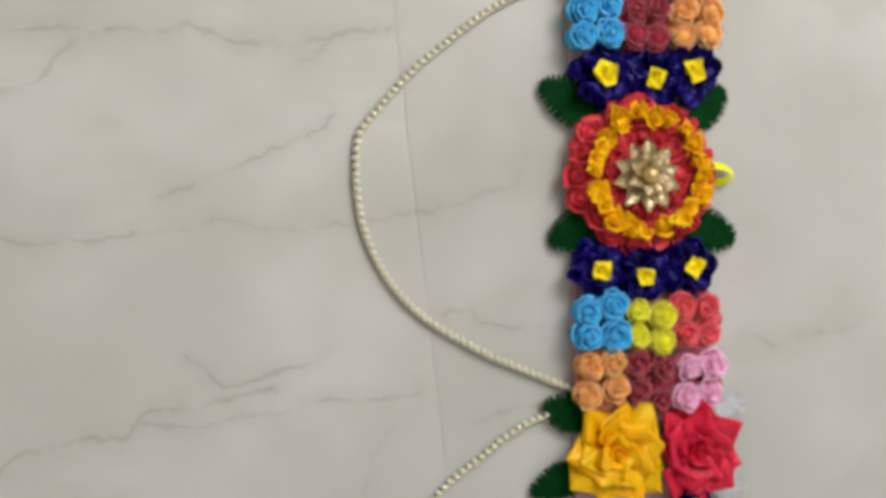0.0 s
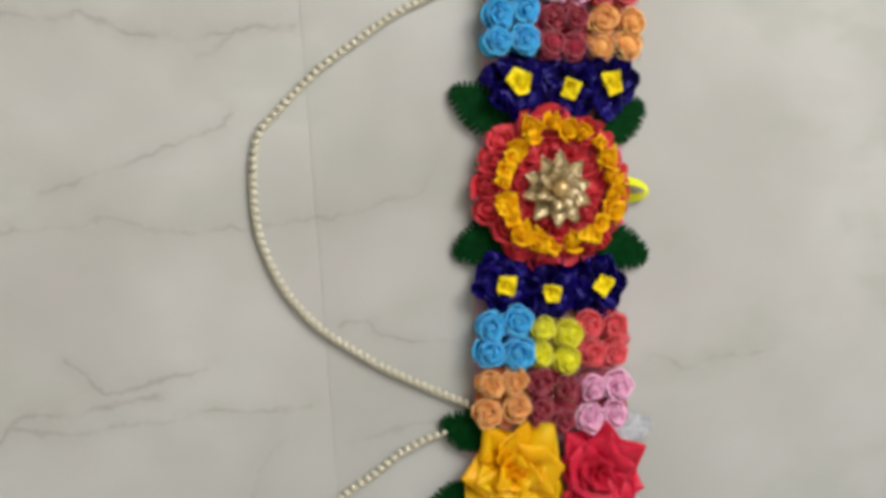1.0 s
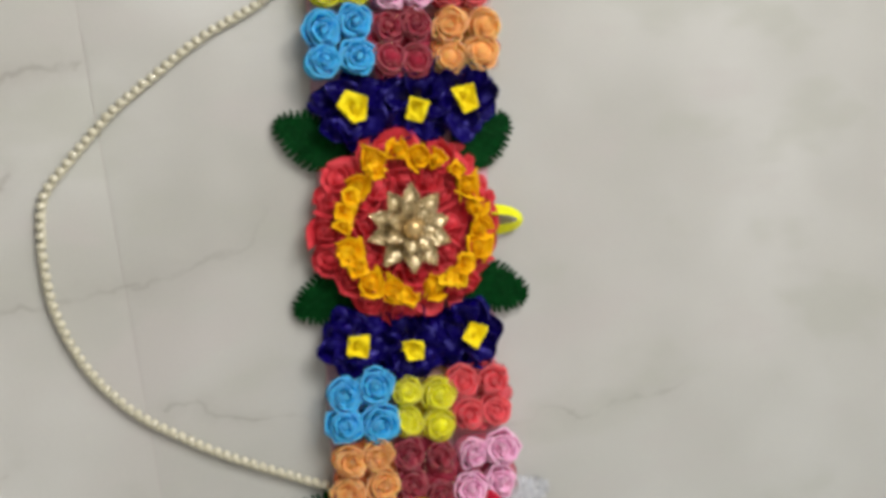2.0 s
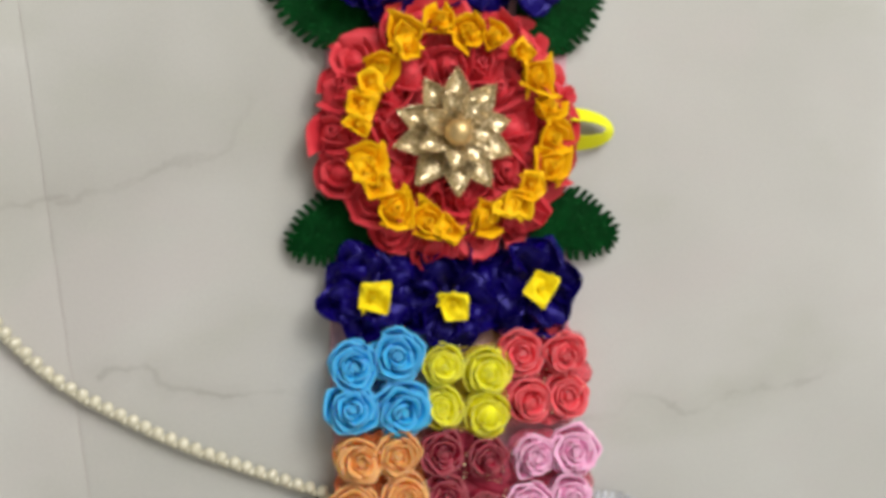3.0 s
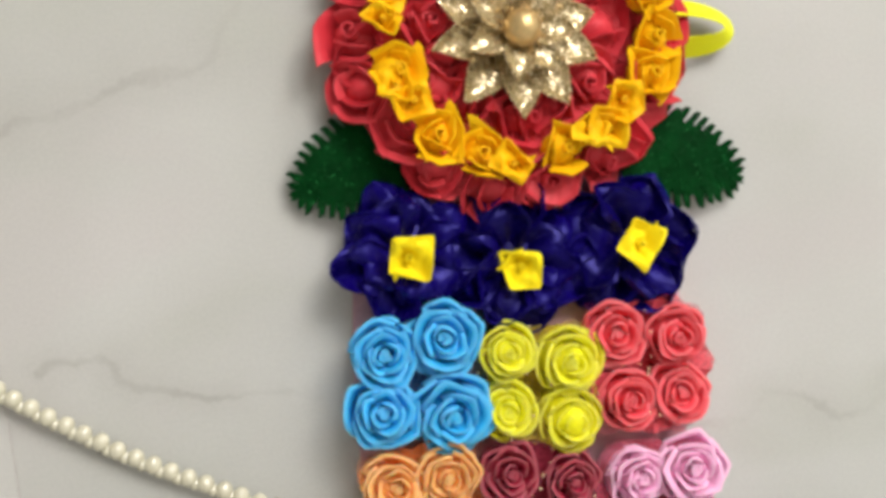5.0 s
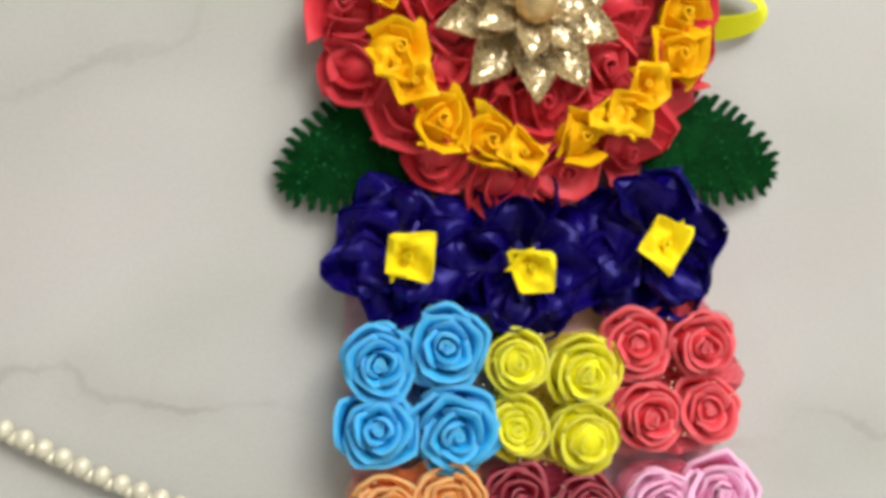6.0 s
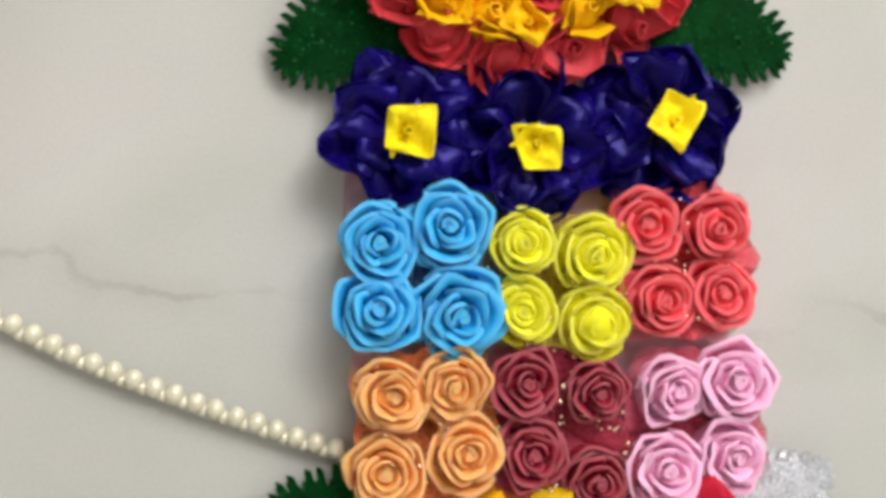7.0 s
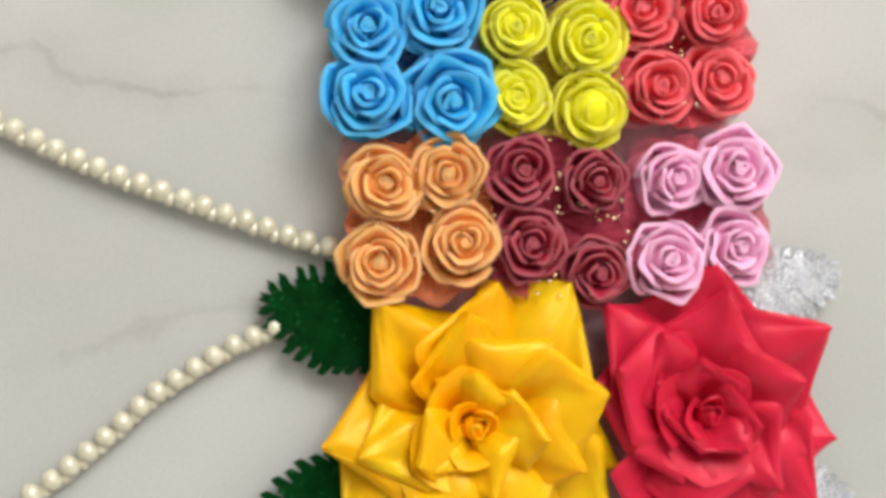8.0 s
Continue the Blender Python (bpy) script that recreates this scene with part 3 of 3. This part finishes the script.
# height, then foam thickness, corners, straight rims, disorder, filling of the grooves
LOOK = {"blue": (0.0170, (0.0010, 0.09, 0.06, 0.26, 0.44)), "yellow": (0.0165, (0.0006, 0.03, 0.02, 0.22, 0.66)), "red": (0.0160, (0.0007, 0.06, 0.05, 0.36, 0.58)),
        "orange": (0.0172, (0.0006, 0.08, 0.05, 0.42, 0.58)), "maroon": (0.0158, (0.0006, 0.09, 0.06, 0.42, 0.50)), "pink": (0.0168, (0.0008, 0.10, 0.07, 0.30, 0.54))}
CLOSED = (0.0004, 0.01, 0.01, 0.12, 0.78)  # roses that show their smooth outer wraps


def cluster(colour, four, closed=()):
    """Four foam roses wired together in a tuft of net."""
    cx, cy = sum(p[0] for p in four) / 4, sum(p[1] for p in four) / 4
    rx = max(abs(p[0] - cx) + p[2] for p in four)
    ry = max(abs(p[1] - cy) + p[2] for p in four)
    z = TOP + 0.0006
    tuft = part("net_tuft", net(rx * REACH[colour], ry * REACH[colour] * 1.05, 0.003, 0.0090), NETS[colour], hanging, "gathered %s net behind the roses" % WORDS[colour], local(cx, cy, z))
    h, style = LOOK[colour]
    for i, (x, y, r) in enumerate(four):
        rose("foam_rose", FOAMS[colour], hanging, local(x, y, z), (rng.uniform(-0.15, 0.15), rng.uniform(-0.15, 0.15), rng.uniform(0, 6.28)),
             r * 1.12, h * rng.uniform(0.94, 1.06), "%s foam rose" % WORDS[colour], CLOSED if i in closed else style)
    if colour in ("red", "maroon", "orange", "yellow"):
        dots = Shape()
        for i in range(60):
            a, q = rng.uniform(0, 6.28), rng.uniform(0.0, 1.05) ** 0.5
            x, y = rx * q * math.cos(a), ry * q * math.sin(a)
            if min(math.hypot(x + cx - p[0], y + cy - p[1]) / p[2] for p in four) > 0.80:
                dots.ball((x, y, rng.uniform(0.008, 0.0125)), rng.uniform(0.00035, 0.00075), 6, 4)
        if dots.v:
            tagged(part("glitter", dots, DOTS, tuft, "tiny golden glitter dots caught in the net"), kind="stuff")


# lower two rows
cluster("blue", [(0.2843, -0.0513, 0.0095), (0.3033, -0.0480, 0.0096), (0.2835, -0.0690, 0.0091), (0.3038, -0.0686, 0.0105)])
cluster("yellow", [(0.3214, -0.0533, 0.0080), (0.3396, -0.0555, 0.0093), (0.3211, -0.0706, 0.0080), (0.3384, -0.0726, 0.0088)], (3,))
cluster("red", [(0.3555, -0.0507, 0.0090), (0.3736, -0.0501, 0.0087), (0.3569, -0.0701, 0.0086), (0.3742, -0.0704, 0.0087)])
cluster("orange", [(0.2847, -0.0896, 0.0088), (0.3025, -0.0867, 0.0087), (0.2842, -0.1089, 0.0090), (0.3038, -0.1064, 0.0088)])
cluster("maroon", [(0.3195, -0.0900, 0.0081), (0.3380, -0.0909, 0.0080), (0.3204, -0.1077, 0.0086), (0.3368, -0.1133, 0.0081)])
cluster("pink", [(0.3564, -0.0927, 0.0090), (0.3761, -0.0941, 0.0092), (0.3546, -0.1137, 0.0093), (0.3730, -0.1113, 0.0084)])
# upper two rows
cluster("blue", [(0.2867, 0.1561, 0.0098), (0.3050, 0.1586, 0.0098), (0.2845, 0.1361, 0.0092), (0.3036, 0.1391, 0.0098)])
cluster("maroon", [(0.3233, 0.1544, 0.0089), (0.3402, 0.1562, 0.0089), (0.3227, 0.1373, 0.0089), (0.3396, 0.1372, 0.0089)], (2, 3))
cluster("orange", [(0.3622, 0.1555, 0.0096), (0.3812, 0.1556, 0.0096), (0.3605, 0.1372, 0.0096), (0.3778, 0.1375, 0.0096)], (1, 2, 3))
cluster("yellow", [(0.2893, 0.1771, 0.0092), (0.3065, 0.1784, 0.0090), (0.2899, 0.1950, 0.0092), (0.3071, 0.1960, 0.0090)], (0, 1))
cluster("pink", [(0.3240, 0.1744, 0.0090), (0.3417, 0.1759, 0.0090), (0.3245, 0.1920, 0.0090), (0.3422, 0.1930, 0.0090)])
cluster("red", [(0.3598, 0.1754, 0.0096), (0.3779, 0.1755, 0.0096), (0.3612, 0.1937, 0.0096), (0.3777, 0.1940, 0.0096)], (0, 1))


def navy_flower(x, y, r, turn, yellow=0.0074):
    """A dark blue ribbon flower of folded petals with a yellow folded heart."""
    base = Shape().disc((0, 0, 0), r * 0.6, 0.003, 20, 0.003)
    ob = part("ribbon_flower", base, NAVY, hanging, "navy blue ribbon flower with a yellow heart", local(x, y, TOP + 0.0006), (0, 0, turn))
    for ring, (count, length, half, z0, rise) in enumerate(((10, 1.02, 0.46, 0.0012, 0.0060), (8, 0.80, 0.40, 0.0038, 0.0078))):
        for i in range(count):
            a = 2 * math.pi * (i + 0.5 * ring) / count + rng.uniform(-0.22, 0.22)
            k = rng.uniform(0.86, 1.12)
            sh = ribbon_petal(r * length * k, r * half * rng.uniform(0.85, 1.15), z0, rise * rng.uniform(0.8, 1.2), rng.uniform(-0.0065, 0.0050), rng.uniform(0.0010, 0.0024),
                              rng.uniform(-0.0045, 0.0005) if ring == 0 else rng.uniform(-0.003, 0.003), rng.uniform(-0.5, 0.5), 0.14, rng.uniform(0.40, 0.85), 0.0007, 0.0005, 15, 13)
            part("petal", sh, NAVY, ob, "", (0, 0, 0), (rng.uniform(-0.60, 0.60), rng.uniform(-0.08, 0.14), a))
    folded_heart(CANARY, hanging, local(x, y, TOP + 0.0071), yellow, 0.0100, "yellow folded ribbon heart")


navy_flower(0.2938, -0.0228, 0.0204, 0.3)
navy_flower(0.3262, -0.0272, 0.0222, 1.1, 0.0068)
navy_flower(0.3620, -0.0238, 0.0222, 2.0)
navy_flower(0.3010, 0.1108, 0.0240, 0.7, 0.0080)
navy_flower(0.3375, 0.1105, 0.0235, 1.6, 0.0072)
navy_flower(0.3660, 0.1145, 0.0235, 2.6, 0.0085)
navy_flower(0.3600, -0.1940, 0.0180, 0.9)


# the large rosette
RC = (0.3278, 0.0425)
ros = Shape().disc((0, 0, 0), 0.046, 0.004, 36, 0.003)
rosette = part("rosette", ros, CORAL, hanging, "large round rosette of coral and yellow ribbon rosebuds", local(RC[0], RC[1], TOP + 0.0006))
for i in range(19):
    a = 2 * math.pi * (i + rng.uniform(-0.3, 0.3)) / 19
    sh = ribbon_petal(0.0545 * rng.uniform(0.95, 1.03), 0.0135 * rng.uniform(0.8, 1.15), 0.0028 + 0.0012 * (i % 2), 0.0035, rng.uniform(-0.003, 0.004), 0.0018, rng.uniform(-0.002, 0.002), rng.uniform(-0.6, 0.6), 0.45, rng.uniform(0.22, 0.50), 0.0007)
    part("petal", sh, CORAL, rosette, "", (0, 0, 0), (rng.uniform(-0.38, 0.38), 0, a))
for count, rad, r, z, tip in ((18, 0.0442, 0.0124, 0.0010, 0.42), (12, 0.0262, 0.0120, 0.0020, 0.10)):
    for i in range(count):
        a = 2 * math.pi * (i + rng.uniform(-0.2, 0.2)) / count
        q = rad * rng.uniform(0.96, 1.04)
        bud("ribbon_rosebud", CORAL, hanging, local(RC[0] + q * math.cos(a), RC[1] + q * math.sin(a), TOP + 0.0006 + z),
            (-tip * math.sin(a) + rng.uniform(-0.4, 0.4), tip * math.cos(a) + rng.uniform(-0.4, 0.4), 0), r * rng.uniform(0.88, 1.15), 0.0125,
            "coral red ribbon rosebud", rng.choice((3, 3, 4)), 0.0005, 0.7, rng.random() < 0.5, 0.45 if rad > 0.03 else 0.85)
# golden buds round the ring: place and size
spots = ((0.3100, 0.0815, 0.0088), (0.3250, 0.0855, 0.0078), (0.3360, 0.0820, 0.0080), (0.3475, 0.0785, 0.0062), (0.3635, 0.0625, 0.0086), (0.3685, 0.0500, 0.0076), (0.3705, 0.0380, 0.0082),
         (0.3680, 0.0270, 0.0092), (0.3400, 0.0055, 0.0086), (0.3160, 0.0045, 0.0096), (0.3030, 0.0105, 0.0090), (0.2912, 0.0300, 0.0096), (0.2990, 0.0670, 0.0080))
scraps = ((0.3085, 0.0738, 0.0060), (0.3555, 0.0730, 0.0050), (0.3592, 0.0180, 0.0062), (0.3525, 0.0120, 0.0066), (0.3470, 0.0100, 0.0054), (0.3255, 0.0015, 0.0062), (0.2970, 0.0195, 0.0064), (0.2905, 0.0520, 0.0066), (0.2935, 0.0600, 0.0058), (0.2898, 0.0440, 0.0054), (0.2925, 0.0240, 0.0054))
for x, y, r in spots:
    bud("ribbon_rosebud", GOLDEN, hanging, local(x, y, TOP + 0.0088), (rng.uniform(-0.2, 0.2), rng.uniform(-0.2, 0.2), 0), r, 0.0110,
        "golden yellow ribbon rosebud", rng.choice((3, 4)), 0.0005, 1.2, True, 0.9)
for x, y, r in scraps:
    folded_heart(GOLDEN, hanging, local(x, y, TOP + 0.0098), r, 0.0105, "small golden yellow ribbon rosebud", "ribbon_rosebud")

# gold flower in the middle of the rosette
gold = part("gold_flower", Shape().disc((0, 0, 0), 0.0085, 0.004, 18, 0.002), GOLD, hanging, "glittering gold plastic flower", local(0.3286, 0.0402, 0.0140))
for count, length, half, z0, rise, cup, off in ((10, 0.0252, 0.0066, 0.0015, 0.0034, 0.0032, 0.25), (7, 0.0168, 0.0050, 0.0050, 0.0050, 0.0028, 0.0)):
    for i in range(count):
        a = off + 2 * math.pi * (i + rng.uniform(-0.08, 0.08)) / count
        part("petal", petal(length * rng.uniform(0.92, 1.05), half, z0, rise, -0.0004, 1.0, 0.0005, 9, 10, 0.0005, 0.0002, 0.10, cup), GOLD, gold, "", (0, 0, 0.0004 * (i % 2)), (rng.uniform(-0.07, 0.07), rng.uniform(-0.06, 0.03), a))
part("flower_bead", Shape().ball((0, 0, 0), 0.0057, 16, 10), plain("gold_bead", (0.62, 0.44, 0.20), 0.32, 0.2, 400.0, 900.0, 0.3, Metallic=0.75), gold, "round gold bead", (0, 0, 0.0105))


def satin_flower(x, y, mat, layers, heart_r, words, start):
    """A large satin flower: layers of folded petals drawn to the given tips, round a rolled heart in an open cup."""
    core = Shape()
    swirl(core, 0.0005, heart_r * 0.24, 1.2, 0.009, 0.0185, 0.0004, start, 34, 0.20)
    core.ball((0, 0, 0.0130), 0.0030, 12, 8, 1.3)
    core.disc((0, 0, -0.0026), 0.016, 0.0066, 20, 0.006)
    ob = part("satin_flower", core, mat, hanging, words, local(x, y, TOP + 0.0032))
    for z0, rise, lean, tips in layers:
        for i, (tx, ty, half) in enumerate(tips):
            length, a = math.hypot(tx - x, ty - y), math.atan2(ty - y, tx - x)
            sh = ribbon_petal(length * 0.99, half * 1.12, z0 + 0.0007 * (i % 3), rise, rng.uniform(0.0012, 0.0040), rng.uniform(0.0011, 0.0026), rng.uniform(-0.0005, 0.0030),
                              rng.uniform(-0.22, 0.22), 0.06, rng.uniform(0.82, 1.0), 0.0006, 0.0003, 23, 21)
            part("petal", sh, mat, ob, "", (0, 0, 0), (rng.choice((-1, 1, 1)) * rng.uniform(0.16, 0.36), lean, a))
    for i in range(6):
        hs = Shape()
        cup_petal(hs, 1.9 * i + start, 1.25, 0.0012 + 0.0003 * i, heart_r * (0.26 + 0.125 * i), 0.007, 0.0195 - 0.0006 * i, 0.0005, 0.16, 0.42, 0.20, 15, 7, 0.25, 0.002)
        part("petal", hs, mat, ob)


satin_flower(0.3020, -0.1495, SUNNY, (
    (0.0020, 0.0065, 0.0, ((0.2800, -0.1180, 0.0140), (0.3050, -0.1145, 0.0170), (0.3350, -0.1215, 0.0165), (0.3408, -0.1600, 0.0150), (0.3400, -0.1740, 0.0150), (0.3194, -0.1857, 0.0165), (0.2902, -0.1830, 0.0165), (0.2690, -0.1735, 0.0150), (0.2650, -0.1520, 0.0150))),
    (0.0048, 0.0080, -0.06, ((0.2965, -0.1220, 0.0140), (0.3225, -0.1285, 0.0160), (0.3365, -0.1440, 0.0150), (0.3300, -0.1620, 0.0140), (0.3110, -0.1760, 0.0140), (0.2880, -0.1720, 0.0130), (0.2735, -0.1580, 0.0125))),
    (0.0068, 0.0085, -0.16, ((0.3075, -0.1345, 0.0085), (0.3215, -0.1480, 0.0100), (0.3130, -0.1640, 0.0105), (0.2960, -0.1640, 0.0105), (0.2830, -0.1540, 0.0105)))),
    0.0125, "large golden-yellow satin ribbon flower", 0.4)
satin_flower(0.3608, -0.1525, CRIMSON, (
    (0.0020, 0.0065, 0.0, ((0.3378, -0.1240, 0.0155), (0.3713, -0.1160, 0.0165), (0.3968, -0.1335, 0.0160), (0.3958, -0.1670, 0.0160), (0.3933, -0.1760, 0.0150), (0.3641, -0.1874, 0.0165), (0.3427, -0.1837, 0.0160), (0.3330, -0.1470, 0.0150))),
    (0.0048, 0.0080, -0.06, ((0.3728, -0.1225, 0.0130), (0.3478, -0.1320, 0.0130), (0.3353, -0.1420, 0.0140), (0.3873, -0.1440, 0.0150), (0.3828, -0.1690, 0.0140), (0.3598, -0.1790, 0.0140), (0.3403, -0.1610, 0.0125))),
    (0.0068, 0.0085, -0.16, ((0.3618, -0.1350, 0.0110), (0.3753, -0.1500, 0.0105), (0.3668, -0.1660, 0.0100), (0.3478, -0.1580, 0.0105)))),
    0.0125, "large crimson satin ribbon flower", 1.3)


# leaves: base, tip, half width, material, words
def add_leaf(base, tip, half, mat, words, teeth=11):
    d = Vector((tip[0] - base[0], tip[1] - base[1], 0))
    part("leaf", leaf(d.length, half, teeth), mat, hanging, words, local(base[0], base[1], 0.0052), (0, 0.045, math.atan2(d.y, d.x)))


DARK = "dark green glitter felt leaf with feathered edge"
PALE = "silver glitter leaf with feathered edge"
add_leaf((0.3000, 0.0120), (0.2622, -0.0038), 0.0158, GREEN, DARK, 14)
add_leaf((0.3600, 0.0100), (0.4015, -0.0055), 0.0152, GREEN, DARK, 14)
add_leaf((0.2990, 0.0820), (0.2585, 0.1055), 0.0165, GREEN, DARK, 14)
add_leaf((0.3600, 0.0790), (0.3965, 0.1015), 0.0165, GREEN, DARK, 14)
add_leaf((0.2880, -0.1275), (0.2550, -0.1145), 0.0140, GREEN, DARK, 11)
add_leaf((0.2830, -0.1610), (0.2450, -0.1760), 0.0135, GREEN, DARK)
add_leaf((0.3800, 0.2010), (0.4100, 0.1915), 0.0110, GREEN, DARK, 9)
add_leaf((0.3780, -0.1250), (0.4070, -0.1215), 0.0105, SILVER, PALE, 9)
add_leaf((0.3760, -0.1760), (0.4050, -0.1840), 0.0105, SILVER, PALE, 9)

# ribbon loop at the rosette's side: a strip that stands out, turns and comes back
lp = []
for k in range(26):
    q = k / 25
    a = math.pi * (q - 0.5)
    row = []
    for e in (-1.0, -0.33, 0.33, 1.0):
        x = 0.3720 + (0.0268 + 0.0028 * e) * max(0.0, math.cos(a)) ** 0.70
        y = 0.0420 + (0.0064 + 0.0030 * e) * math.sin(a) - 0.0010 * math.cos(a)
        row.append((x - 0.330, y, 0.0085 - 0.0030 * e - 0.0010 * math.cos(a)))
    lp.append(row)
part("ribbon_loop", Shape().sheet(lp, 0.0003), LOOP, hanging, "lime-yellow ribbon loop")


# ---- pearl garlands ----
def garland(knots, words):
    """Pearls threaded on a line through a few knots, each touching the next."""
    pts = [Vector((x, y, 0.0031)) for x, y in knots]
    fine = []
    for i in range(len(pts) - 1):
        p0, p1, p2, p3 = pts[max(i - 1, 0)], pts[i], pts[i + 1], pts[min(i + 2, len(pts) - 1)]
        for k in range(24):
            q = k / 24
            fine.append(0.5 * ((2 * p1) + (p2 - p0) * q + (2 * p0 - 5 * p1 + 4 * p2 - p3) * q * q + (3 * p1 - p0 - 3 * p2 + p3) * q ** 3))
    fine.append(pts[-1])
    ob = thing("pearl_garland", fine[0], words, "bead garland", "", "pearl garlands")
    pitch, left, spots = 0.0054, 0.0, []
    for p, q in zip(fine, fine[1:]):
        step = (q - p).length
        while left <= step:
            spots.append((p.lerp(q, left / max(step, 1e-9)), math.atan2(q.y - p.y, q.x - p.x)))
            left += pitch
        left -= step
    line = Shape()
    keep = fine[::3] + [fine[-1]]
    rows = []
    for i, p in enumerate(keep):
        d = (keep[min(i + 1, len(keep) - 1)] - keep[max(i - 1, 0)]).normalized()
        side = Vector((-d.y, d.x, 0)) * 0.0004
        rows.append([p - side - fine[0], p - fine[0], p + side - fine[0]])
    line.sheet(rows, 0.0004)
    part("thread", line, THREAD, ob)
    for p, way in spots:
        j = Vector((rng.uniform(-1, 1), rng.uniform(-1, 1), 0)) * 0.00015
        bead = part("pearl", PEARL_MESH, PEARL, ob)
        bead.matrix_basis = Matrix.LocRotScale(p + j - fine[0], Euler((0, 0, way)), (0.82, 0.92, 0.92))
        # a smaller bead on the second thread, in the notch beside each pearl
        side = Vector((-math.sin(way), math.cos(way), 0))
        side = side if side.y < 0 else -side
        small = part("seed_pearl", PEARL_MESH, PEARL, ob)
        small.matrix_basis = Matrix.LocRotScale(p + Vector((math.cos(way), math.sin(way), 0)) * 0.0027 + side * 0.0013 - fine[0] + Vector((0, 0, -0.0008)), Euler((0, 0, way)), (0.60, 0.60, 0.60))


PEARL_MESH = Shape().ball((0, 0, 0), 0.0031, 14, 9).mesh("pearl", PEARL, 180)
garland([(0.2820, 0.1920), (0.2647, 0.1798), (0.2472, 0.1680), (0.2208, 0.1537), (0.1926, 0.1326), (0.1708, 0.1153), (0.1491, 0.0926), (0.1334, 0.0739), (0.1294, 0.0592), (0.1292, 0.0370), (0.1324, 0.0118),
         (0.1412, -0.0122), (0.1538, -0.0325), (0.1720, -0.0513), (0.1938, -0.0659), (0.2155, -0.0784), (0.2390, -0.0893), (0.2590, -0.0981), (0.2750, -0.1046)],
        "curved string of cream pearls lying on the marble")
garland([(0.2620, -0.1215), (0.2549, -0.1228), (0.2439, -0.1266), (0.2339, -0.1316), (0.2240, -0.1372), (0.2154, -0.1438), (0.2055, -0.1508), (0.1956, -0.1569), (0.1849, -0.1650), (0.1768, -0.1732), (0.1660, -0.1850), (0.1560, -0.1990)],
        "curved string of cream pearls lying on the marble")
